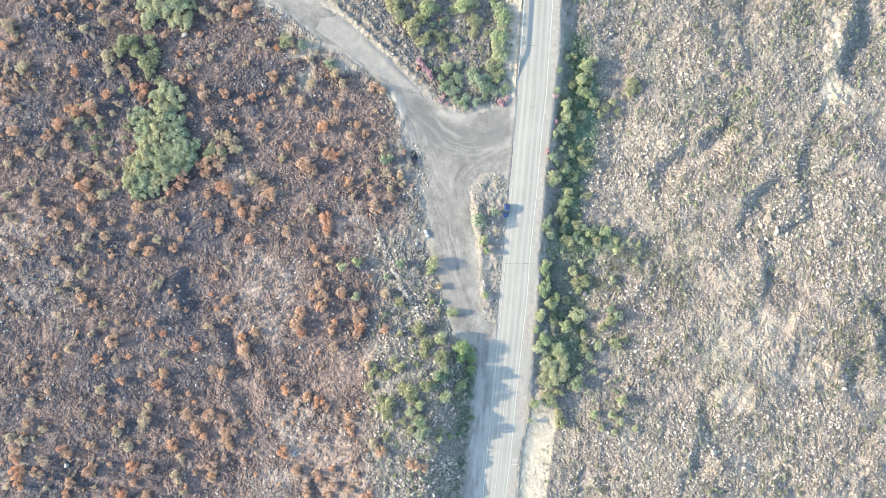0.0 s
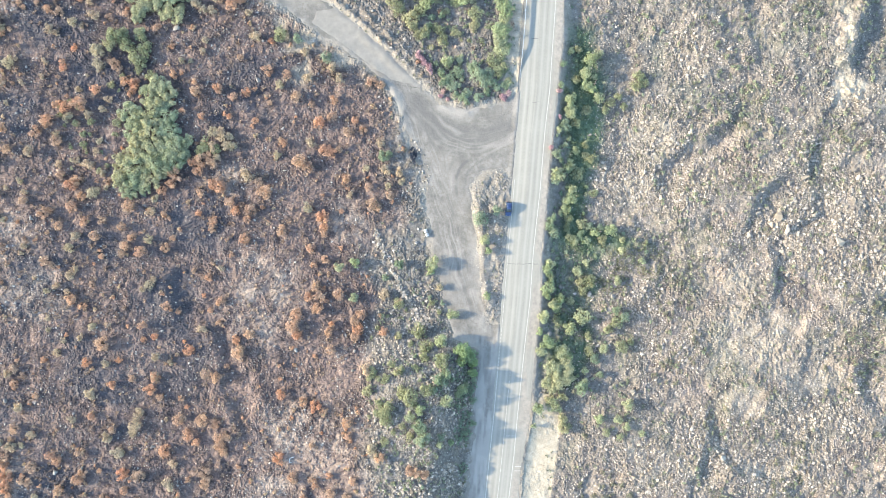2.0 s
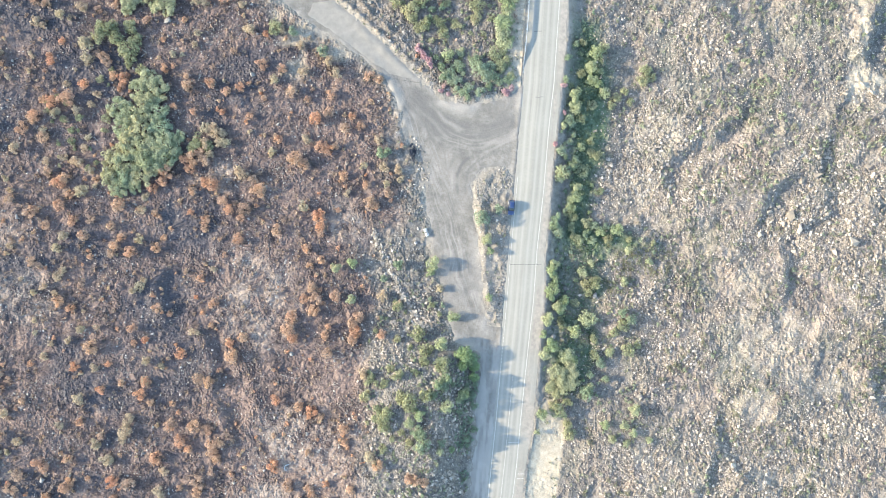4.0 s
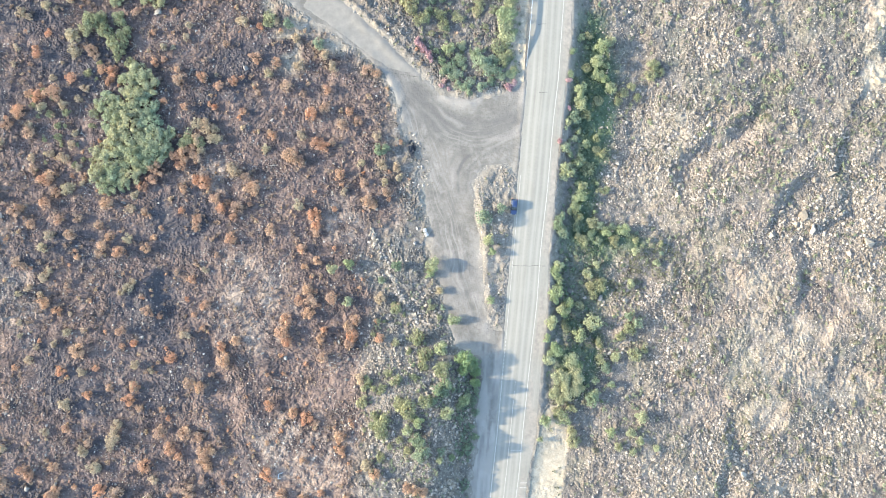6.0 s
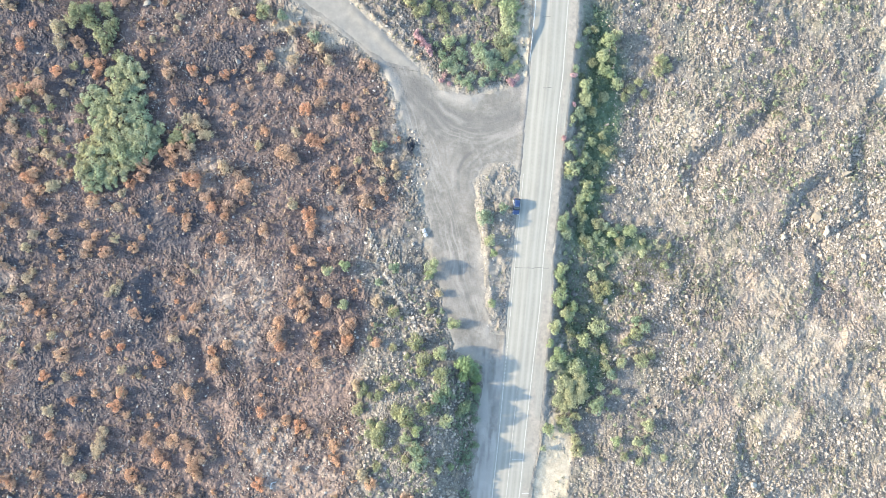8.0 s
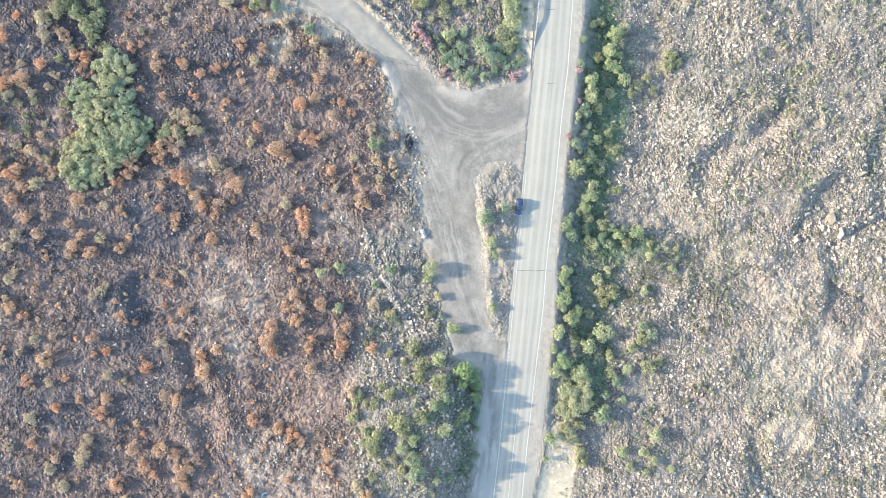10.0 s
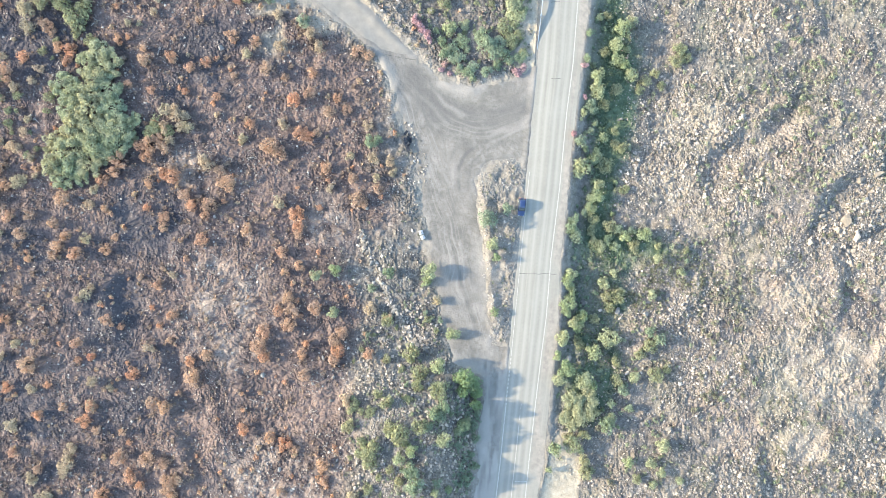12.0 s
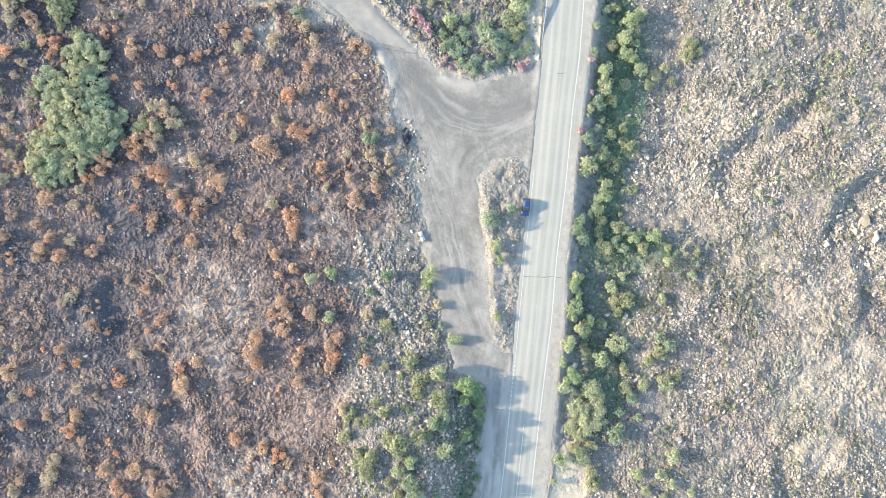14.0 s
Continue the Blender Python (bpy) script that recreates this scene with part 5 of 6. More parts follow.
# ---------------------------------------------------------------- plants
def crown_arrays(seed, lobes, sprays, size, tall, spread_out=0.58, droop=0.35, slim=1.0):
    """A crown of half width 1: sprays of bent leaves set over several uneven lobes."""
    rng = np.random.default_rng(seed)
    ang = rng.uniform(0, 2 * math.pi, lobes)
    rad = spread_out * np.sqrt(rng.uniform(0.05, 1, lobes))
    rad[0] = 0.1
    centre = np.stack([rad * np.cos(ang), rad * np.sin(ang), tall * (0.55 + 0.25 * rng.uniform(-1, 1, lobes) - 0.25 * rad)], 1)
    lobe_r = rng.uniform(0.26, 0.46, lobes) * (1.15 - 0.4 * rad) * min(1.0, 3.6 / math.sqrt(lobes))
    pick = rng.integers(0, lobes, sprays)
    way = rng.normal(size=(sprays, 3))
    way[:, 2] = np.abs(way[:, 2]) * 1.1 - droop
    way /= np.linalg.norm(way, axis=1)[:, None]
    depth = lobe_r[pick] * rng.uniform(0.55, 1.18, sprays) ** 0.8
    at = centre[pick] + way * depth[:, None] * np.array([1, 1, 0.9 * min(1.3, tall)])
    normal = way + 0.65 * rng.normal(size=(sprays, 3)) + np.array([0, 0, 0.35])
    normal /= np.linalg.norm(normal, axis=1)[:, None]
    side = np.cross(normal, rng.normal(size=(sprays, 3)))
    side /= np.linalg.norm(side, axis=1)[:, None]
    other = np.cross(normal, side)
    s = size * rng.uniform(0.6, 1.35, sprays)[:, None]
    tip = at + side * s
    tail = at - side * s * 0.8
    a = at + other * s * slim * rng.uniform(0.35, 0.7, (sprays, 1)) - normal * s * 0.22
    b = at - other * s * slim * rng.uniform(0.35, 0.7, (sprays, 1)) - normal * s * 0.22
    verts = np.stack([tail, a, tip, b], 1).reshape(-1, 3)
    i = np.arange(sprays)[:, None] * 4
    faces = np.concatenate([i + np.array([0, 2, 1]), i + np.array([0, 3, 2])])
    return verts, faces, centre


def crown_mesh(name, seed, lobes, sprays, size, tall, material, slim=1.0, spread_out=0.58):
    verts, faces, centre = crown_arrays(seed, lobes, sprays, size, tall, spread_out, slim=slim)
    return mesh_of(name, verts, faces, material), centre


def stems_bmesh(centre, seed, thick, low=-0.2):
    rng = random.Random(seed)
    bm = bmesh.new()
    foot = Vector((0, 0, low))
    for c in centre:
        c = Vector(c)
        bend = foot.lerp(c, 0.45) + Vector((rng.uniform(-0.08, 0.08), rng.uniform(-0.08, 0.08), 0.05))
        tube(bm, foot + Vector((rng.uniform(-0.06, 0.06), rng.uniform(-0.06, 0.06), 0)), bend, thick, thick * 0.65, 5)
        tube(bm, bend, c, thick * 0.65, thick * 0.25, 5)
    return bm


def tree_bmesh(centre, seed, tall):
    rng = random.Random(seed)
    bm = bmesh.new()
    fork = Vector((rng.uniform(-0.05, 0.05), rng.uniform(-0.05, 0.05), tall * 0.3))
    tube(bm, (0, 0, -0.2), fork, 0.075, 0.055, 8)
    for c in centre:
        c = Vector(c)
        bend = fork.lerp(c, 0.5) + Vector((rng.uniform(-0.06, 0.06), rng.uniform(-0.06, 0.06), -0.04))
        tube(bm, fork, bend, 0.045, 0.028, 6)
        tube(bm, bend, c, 0.028, 0.008, 5)
    return bm


def plant_kinds(kind, count, lobes, sprays, size, tall, leaf, bark, tree=False, seed=0, slim=1.0, spread_out=0.58):
    """Several shapes of one plant: each a list of (part name, mesh)."""
    made = []
    for k in range(count):
        crown, centre = crown_mesh(kind + "_crown", seed + k, lobes + k % 3, sprays, size, tall, leaf, slim, spread_out)
        bm = tree_bmesh(centre, seed + k, tall) if tree else stems_bmesh(centre, seed + k, 0.028)
        wood = bpy.data.meshes.new(kind + "_wood")
        bm.to_mesh(wood)
        bm.free()
        wood.materials.append(bark)
        made.append((("trunk" if tree else "stems", wood), ("crown", crown)))
    return made


def plant(kind, shapes, rows, labels, category, group, seed):
    rng = random.Random(seed)
    first = {}
    for x, y, r in rows:
        k = rng.randrange(len(shapes))
        size = Vector((r * rng.uniform(0.95, 1.2), r * rng.uniform(0.95, 1.2), r * rng.uniform(0.8, 1.2) * (0.6 if x > 0 and y > 40 and x < 22 else 1.0)))
        z = float(ground_height(np.array([x]), np.array([y]))[0]) - 0.03
        m = pose(x, y, z, 0, 0, rng.uniform(0, 360)) @ Matrix.Diagonal((*size, 1))
        label = labels[0] if r < 1.15 else labels[1] if r < 1.75 else labels[2]
        if k not in first:
            thing = new(kind)
            for name, me in shapes[k]:
                part(name, me, None, thing)
            thing.matrix_basis = m
            first[k] = thing
            source = thing
        else:
            source = first[k]
            keep = source.scale.copy()
            thing = copy_thing(source, m @ Matrix.Diagonal((1 / keep.x, 1 / keep.y, 1 / keep.z, 1)))
        tagged(thing, label, category, group)


def filler(poly, count, r0, r1, seed, gap=0.8):
    """Places for the smaller shrubs between the named ones, spaced apart within an outline."""
    rng, rows = random.Random(seed), []
    xs, ys = [p[0] for p in poly], [p[1] for p in poly]
    for _ in range(count * 30):
        if len(rows) == count:
            break
        x, y, r = rng.uniform(min(xs), max(xs)), rng.uniform(min(ys), max(ys)), rng.uniform(r0, r1)
        spot = np.array([x]), np.array([y])
        if inside(*spot, poly)[0] > 0 and max(paved(*spot)[0], inside(*spot, TRACK)[0]) < -gap - r * 0.5 and all(
                math.dist((x, y), q[:2]) > 0.8 * (r + q[2]) for q in rows):
            rows.append((round(x, 2), round(y, 2), round(r, 2)))
    return rows


EAST_SCRUB = [(31, 72), (44, 72), (46, 40), (44, 12), (62, 3), (56, -14), (48, -30), (42, -46), (30, -44), (28, -20), (30, 10)]
NORTH_SCRUB = [(-16, 74), (21, 74), (20, 46), (2, 42), (-4, 52)]
GROVE_EDGE = [(-112, 50), (-94, 54), (-91, 36), (-95, 18), (-112, 18)]
SOUTH_SCRUB = [(-20, -12), (-4, -10), (4, -28), (10, -38), (8, -74), (-18, -74), (-24, -40)]
plant("scorched_shrub", plant_kinds("ember", 9, 14, 560, 0.14, 1.4, M_EMBER, M_CHARRED, seed=100, slim=0.6, spread_out=0.76), [(x, y, r * 0.92) for x, y, r in EMBER],
      ("small scorched shrub with rust-brown leaves on burnt soil", "scorched shrub with rust-orange dead leaves on burnt soil",
       "broad scorched shrub with rust-orange dead leaves on burnt soil"), "shrub", "scorched shrubs on the burnt hillside", 1)
plant("dry_shrub", plant_kinds("straw", 8, 14, 560, 0.14, 1.25, M_STRAW, M_BARK, seed=200, slim=0.6, spread_out=0.76), [(x, y, r * 0.8) for x, y, r in STRAW],
      ("small dry straw-coloured shrub on burnt soil", "dry straw-yellow shrub on burnt soil", "broad dry olive-yellow shrub on burnt soil"),
      "shrub", "dry shrubs on the burnt hillside", 2)
plant("green_shrub", plant_kinds("leafy", 8, 12, 900, 0.092, 1.4, M_LEAFY, M_BARK, seed=300, spread_out=0.7),
      LEAFY + filler(EAST_SCRUB, 14, 0.4, 0.8, 41) + filler(SOUTH_SCRUB, 12, 0.4, 0.8, 43),
      ("small dark green shrub beside the road", "dark green leafy shrub beside the road", "large dark green leafy shrub beside the road"),
      "shrub", "green shrubs along the road", 3)
plant("bright_green_shrub", plant_kinds("lime", 8, 12, 900, 0.092, 1.4, M_LIME, M_BARK, seed=400, spread_out=0.7), LIME + filler(EAST_SCRUB, 12, 0.35, 0.7, 44),
      ("small yellow-green shrub beside the road", "sunlit yellow-green shrub beside the road", "large sunlit yellow-green shrub beside the road"),
      "shrub", "yellow-green shrubs along the road", 4)
plant("grey_green_shrub", plant_kinds("silver", 7, 13, 880, 0.09, 1.1, M_SILVER, M_BARK, seed=500, spread_out=0.74), SILVER + filler(GROVE_EDGE, 24, 0.5, 1.2, 48) + filler(SOUTH_SCRUB, 14, 0.4, 0.9, 45) + filler(NORTH_SCRUB, 16, 0.4, 0.9, 46),
      ("small grey-green shrub on stony ground", "grey-green shrub on stony ground", "broad grey-green shrub on stony ground"),
      "shrub", "grey-green shrubs", 5)
plant("flowering_shrub", plant_kinds("pink", 3, 6, 220, 0.17, 1.0, M_PINK, M_BARK, seed=600), PINK,
      ("pink flowering shrub at the edge of the road",) * 3, "shrub", "pink flowering shrubs", 6)
plant("grove_tree", plant_kinds("grove", 8, 24, 2500, 0.085, 1.0, M_GROVE, M_BARK, tree=True, seed=700, slim=0.6, spread_out=0.85), GROVE,
      ("grey-green leafy tree in a dense grove",) * 3, "tree", "trees of the grove", 7)
plant("roadside_tree", plant_kinds("roadside", 3, 12, 1700, 0.085, 1.75, M_BROADLEAF, M_BARK, tree=True, seed=740), ROADSIDE,
      ("fresh green tree on the cut bank beside the road",) * 3, "tree", "green trees on the cut bank", 8)
plant("spreading_tree", plant_kinds("spreading", 3, 20, 1900, 0.075, 0.95, M_OLIVE, M_BARK, tree=True, seed=760, slim=0.7), SPREADING,
      ("spreading olive-green tree below the road's edge",) * 3, "tree", "olive-green trees below the road", 9)


def undergrowth(name, x, y, size, rng, material, label, seed, sprays=110, leaf=0.2, tall=0.85):
    """A crowd of small shrubs that nobody could count, in one mesh."""
    shapes = [crown_arrays(seed + k, 5, sprays, leaf, tall)[:2] for k in range(6)]
    z, verts, faces, base = ground_height(x, y), [], [], 0
    for i in range(len(x)):
        v, f = shapes[i % 6]
        a = rng.uniform(0, 6.28)
        c, s = math.cos(a) * size[i], math.sin(a) * size[i]
        verts.append(np.stack([v[:, 0] * c - v[:, 1] * s + x[i], v[:, 0] * s + v[:, 1] * c + y[i], v[:, 2] * size[i] * rng.uniform(0.7, 1.1) + z[i]], 1))
        faces.append(f + base)
        base += len(v)
    tagged(new(name, mesh_of(name, np.concatenate(verts), np.concatenate(faces), material)), label, "undergrowth", kind="stuff")


# ---------------------------------------------------------------- stones
def stone_mesh(name, seed, material):
    """An angular block: the hull of a few points, with its edges knocked off."""
    rng = np.random.default_rng(seed)
    pts = rng.normal(size=(12, 3))
    pts = pts / np.linalg.norm(pts, axis=1)[:, None] * rng.uniform(0.82, 1.12, (12, 1)) * np.array([1.0, rng.uniform(0.65, 0.95), rng.uniform(0.55, 0.75)])
    bm = bmesh.new()
    verts = [bm.verts.new(p) for p in pts]
    hull = bmesh.ops.convex_hull(bm, input=verts)
    loose = [v for v in bm.verts if not v.link_faces]
    bmesh.ops.delete(bm, geom=loose, context="VERTS")
    bmesh.ops.bevel(bm, geom=list(bm.edges), offset=0.03, segments=1, affect="EDGES")
    me = bpy.data.meshes.new(name)
    bm.to_mesh(me)
    bm.free()
    me.materials.append(material)
    return me


def boulders(kind, rows, meshes, label, group, seed, category="boulder"):
    rng = random.Random(seed)
    for x, y, r in rows:
        ob = new(kind, rng.choice(meshes))
        z = float(ground_height(np.array([x]), np.array([y]))[0])
        ob.matrix_basis = pose(x, y, z + 0.22 * r, rng.uniform(-22, 22), rng.uniform(-22, 22), rng.uniform(0, 360)) @ Matrix.Diagonal(
            (r * rng.uniform(0.85, 1.15), r * rng.uniform(0.75, 1.0), r * rng.uniform(0.75, 1.0), 1))
        tagged(ob, label, category, group)


PALE_STONES = [stone_mesh("boulder", 900 + k, M_ROCK) for k in range(7)]
GREY_STONES = [stone_mesh("boulder", 950 + k, M_ROCK_GREY) for k in range(7)]
BOULDER_STONES = [stone_mesh("boulder", 980 + k, M_BOULDER) for k in range(7)]
boulders("boulder", [(x, y, r * 1.02) for x, y, r in PALE_BOULDERS + PALE_BOULDERS_MORE], BOULDER_STONES, "pale angular boulder on the stony slope", "boulders on the stony slope", 11)
WEATHERED_STONES = [stone_mesh("boulder", 1010 + k, M_BOULDER_GREY) for k in range(7)]
ROADSIDE_BOULDERS = [
    (42.7, 33.2, 0.5), (49.1, -13.8, 0.9), (34.3, -11.6, 1.0), (42.9, -13.5, 1.1), (42.0, -27.2, 0.7), (45.1, -28.6, 0.7), (49.1, -40.9, 0.7),
    (50.4, -40.3, 0.6), (55.3, -42.1, 0.9), (44.5, -50.7, 0.45), (38.5, -13.4, 0.6), (33.4, -25.6, 0.7), (35.4, -22.0, 0.6), (38.0, -30.6, 0.6),
]
boulders("boulder", ROADSIDE_BOULDERS, WEATHERED_STONES, "pale grey boulder among the shrubs below the road", "boulders below the road", 14)
boulders("boulder", FIELD_BOULDERS + TRACKSIDE_BOULDERS, WEATHERED_STONES, "whitish boulder lying on burnt soil", "boulders on the burnt hillside", 12)
heap_rng = random.Random(5)
HEAP_LINE = rounded([(-19.9, 4.4), (-19.0, 0.8), (-16.6, -2.6), (-14.3, -8.0), (-12.9, -11.6), (-11.0, -14.6), (-8.8, -18.4), (-6.6, -21.6)], 2)
HEAP_MORE = [(x + heap_rng.gauss(0, 0.42), y + heap_rng.gauss(0, 0.5), heap_rng.uniform(0.28, 0.62)) for x, y in HEAP_LINE for _ in range(8)]
HEAP_MORE += [(x + heap_rng.gauss(0, 0.8), y + heap_rng.gauss(0, 0.9), r * heap_rng.uniform(0.3, 0.7)) for x, y, r in HEAP[15:] for _ in range(7)]
boulders("heap_stone", [(x, y, r * 0.72) for x, y, r in HEAP] + HEAP_MORE, BOULDER_STONES[:4] + PALE_STONES[:2] + GREY_STONES[:2], "pale grey stone in a loose row beside the dirt track", "stones beside the dirt track", 13, "stone")


def scatter(count, density, seed, area=(-144, 144, -82, 82)):
    rng = np.random.default_rng(seed)
    x, y = rng.uniform(area[0], area[1], count), rng.uniform(area[2], area[3], count)
    keep = rng.uniform(0, 1, count) < density(x, y)
    return x[keep], y[keep], rng


BLOCK_V = np.array([(a, b, c) for a in (-0.7, 0.7) for b in (-0.7, 0.7) for c in (-0.7, 0.7)])
BLOCK_F = np.array([(0, 1, 3, 2), (4, 6, 7, 5), (0, 4, 5, 1), (2, 3, 7, 6), (0, 2, 6, 4), (1, 5, 7, 3)])


SPLINTER_V = np.array([(0.9, 0, 0), (-0.5, 0.8, 0.1), (-0.5, -0.8, -0.1), (0.1, 0, 0.8), (0, 0.1, -0.8)])
SPLINTER_F = np.array([(0, 1, 3), (1, 2, 3), (2, 0, 3), (1, 0, 4), (2, 1, 4), (0, 2, 4)])


def rubble(name, x, y, size, rng, material, label, sunk=0.14, tiny=False):
    n = len(x)
    shape_v, shape_f = (SPLINTER_V, SPLINTER_F) if tiny else (BLOCK_V, BLOCK_F)
    z = ground_height(x, y)
    v = shape_v[None] * (1 + 0.28 * rng.normal(size=(n, len(shape_v), 3))) * rng.uniform(0.6, 1.3, (n, 3))[:, None]
    q = rng.normal(size=(n, 4))
    w, i, j, k = (q / np.linalg.norm(q, axis=1)[:, None]).T
    turn = np.array([[1 - 2 * (j * j + k * k), 2 * (i * j - k * w), 2 * (i * k + j * w)], [2 * (i * j + k * w), 1 - 2 * (i * i + k * k), 2 * (j * k - i * w)],
                     [2 * (i * k - j * w), 2 * (j * k + i * w), 1 - 2 * (i * i + j * j)]])
    out = np.einsum("abn,nvb->nva", turn, v) * np.array([1, 1, 0.72]) * size[:, None, None]
    out += np.stack([x, y, z + sunk * size], 1)[:, None]
    faces = (shape_f[None] + (np.arange(n) * len(shape_v))[:, None, None]).reshape(-1, shape_f.shape[1])
    ob = new(name, mesh_of(name, out.reshape(-1, 3), faces, material))
    tagged(ob, label, "rubble", kind="stuff")


def clear(x, y, gap=0.4):
    return (np.maximum(paved(x, y), inside(x, y, TRACK)) < -gap)


def slope_density(x, y):
    e = x - along(EDGE_EAST, y)
    d = 0.24 + 0.95 * blobs(x, y, RUBBLE) * ramp(fbm(x, y, 6, 101, 3), 0.3, 0.5) + 0.4 * ramp(fbm(x, y, 5, 102, 3), 0.45, 0.62)
    return d * ramp(e, 2.5, 16) * clear(x, y) * (1 - 0.9 * ramp(inside(x, y, GRASS), -1, 2))


def hill_density(x, y):
    w = along(EDGE_WEST, y) - x
    z = zones(x, y)
    d = 0.16 + 0.8 * ramp(fbm(x, y, 6, 103, 3), 0.54, 0.66) + 0.6 * (1 - z["burn"]) * ramp(-y, -10, 20) + 0.3 * z["ash"]
    return d * (w > 1) * clear(x, y)


def loose_blocks(count, seed):
    """Single blocks that stand out of the rubble: x, y and half width."""
    rng, rows = np.random.default_rng(seed), []
    while len(rows) < count:
        x, y = rng.uniform(44, 134, 400), rng.uniform(-74, 74, 400)
        keep = rng.uniform(0, 1, 400) < slope_density(x, y) * (0.15 + 0.85 * blobs(x, y, RUBBLE))
        rows += [(float(a), float(b), float(0.3 + 0.5 * c ** 3)) for a, b, c in zip(x[keep], y[keep], rng.uniform(0, 1, keep.sum()))]
    return rows[:count]


boulders("block", loose_blocks(280, 27), BOULDER_STONES, "pale angular block lying loose in the rubble", "loose blocks on the stony slope", 15, "stone")
x, y, rng = scatter(100000, slope_density, 21)
rubble("rubble", x, y, 0.16 + (0.14 + 0.2 * blobs(x, y, RUBBLE)) * rng.power(0.4, len(x)), rng, M_ROCK, "loose pale rubble strewn over the dry slope")
x, y, rng = scatter(150000, slope_density, 24)
rubble("fine_rubble", x, y, 0.10 + 0.14 * rng.power(0.5, len(x)), rng, M_ROCK, "small broken stones strewn over the dry slope", tiny=True)
x, y, rng = scatter(30000, hill_density, 22)
rubble("rubble", x, y, 0.12 + (0.28 - 0.06 * zones(x, y)["burn"]) * rng.power(0.3, len(x)), rng, M_ROCK_GREY, "small grey stones strewn over the burnt soil")
x, y, rng = scatter(110000, hill_density, 25)
rubble("fine_rubble", x, y, 0.08 + 0.13 * rng.power(0.45, len(x)), rng, M_ROCK_GREY, "grey stone chips strewn over the burnt soil", tiny=True)
x, y, rng = scatter(15000, lambda a, b: 0.9 * ramp(inside(a, b, SOUTH_SCRUB), -1, 3) * ramp(fbm(a, b, 7, 119, 3), 0.42, 0.58) * clear(a, b, 1.5), 26, (-26, 14, -76, 2))
rubble("rubble", x, y, 0.1 + 0.36 * rng.power(0.36, len(x)), rng, M_ROCK, "pale broken stones strewn among the shrubs")
x, y, rng = scatter(26000, lambda a, b: (0.1 + 0.3 * np.exp(-((a - np.interp(b, [-21, -10, -1, 17], [12.6, 11.7, 10.8, 9.6])) / 1.0) ** 2)) * ramp(inside(a, b, ISLAND), -1.5, 0.5) * (0.3 + ramp(fbm(a, b, 3, 104, 3), 0.5, 0.65)), 23, (0, 22, -26, 26))
rubble("gravel", x, y, 0.05 + 0.14 * rng.power(0.4, len(x)), rng, M_ROCK_GREY, "loose gravel on the mound beside the road")


def herbs(name, x, y, size, rng, material, blades, label, flat=0.55, category="undergrowth"):
    n = len(x)
    z = ground_height(x, y)
    cx = np.repeat(np.stack([x, y, z], 1), blades, 0)
    sz = np.repeat(size, blades) * rng.uniform(0.6, 1.3, n * blades)
    a = rng.uniform(0, 6.28, n * blades)
    lift = rng.uniform(0.2, flat + 0.7, n * blades)
    out = np.stack([np.cos(a), np.sin(a), lift], 1) * sz[:, None]
    side = np.stack([-np.sin(a), np.cos(a), 0 * a], 1) * (sz * rng.uniform(0.13, 0.3, n * blades))[:, None]
    root = cx + out * 0.12
    mid = cx + out * 0.6 + np.array([0, 0, 0.08])
    verts = np.stack([root, mid + side, cx + out, mid - side], 1).reshape(-1, 3)
    i = np.arange(n * blades)[:, None] * 4
    ob = new(name, mesh_of(name, verts, i + np.array([0, 1, 2, 3]), material))
    tagged(ob, label, category, kind="stuff")


def herb_density(x, y):
    e = x - along(EDGE_EAST, y)
    return (0.10 + 0.75 * ramp(fbm(x, y, 10, 111, 4), 0.5, 0.66)) * ramp(e, 1, 7) * clear(x, y) * (1 - 0.5 * blobs(x, y, RUBBLE)) * (1 - blobs(x, y, SAND)) * (1 - ramp(inside(x, y, GRASS), -2, 1))


x, y, rng = scatter(24000, herb_density, 31)
herbs("low_herbs", x, y, rng.uniform(0.25, 0.75, len(x)), rng, M_TUFT, 9, "low olive herbs and dry grass between the stones")
x, y, rng = scatter(22000, lambda a, b: 0.45 * ramp(inside(a, b, GRASS), -1, 2), 32, (28, 65, -42, 66))
herbs("grass", x, y, rng.uniform(0.12, 0.34, len(x)), rng, M_TURF, 7, "short green grass below the road bank", category="grass")
x, y, rng = scatter(2600, lambda a, b: blobs(a, b, [(57, -4, 11, 5.5), (50, -10, 6, 5)]) * ramp(fbm(a, b, 4, 124, 3), 0.3, 0.5), 46, (40, 72, -18, 6))
herbs("dry_grass", x, y, rng.uniform(0.18, 0.42, len(x)), rng, M_DRY_GRASS, 8, "yellow-olive dry grass below the shrubs", category="grass")
x, y, rng = scatter(9000, lambda a, b: 0.55 * (1 - zones(a, b)["burn"]) * (along(EDGE_WEST, b) - a > 1.5) * clear(a, b, 0.8), 33)
herbs("low_herbs", x, y, rng.uniform(0.2, 0.6, len(x)), rng, M_TUFT, 8, "low dry herbs on stony ground beside the track")
x, y, rng = scatter(15000, lambda a, b: zones(a, b)["burn"] * (0.15 + 0.6 * ramp(fbm(a, b, 9, 113, 3), 0.45, 0.62)) * clear(a, b, 0.8), 35)
herbs("scorched_tufts", x, y, 0.2 + 0.45 * rng.power(0.5, len(x)), rng, M_BURNT_TUFT, 18, "scorched low tufts on the burnt soil", 0.9)
x, y, rng = scatter(20000, lambda a, b: 0.6 * zones(a, b)["burn"] * ramp(fbm(a, b, 8, 112, 3), 0.4, 0.6) * clear(a, b, 0.8), 34)
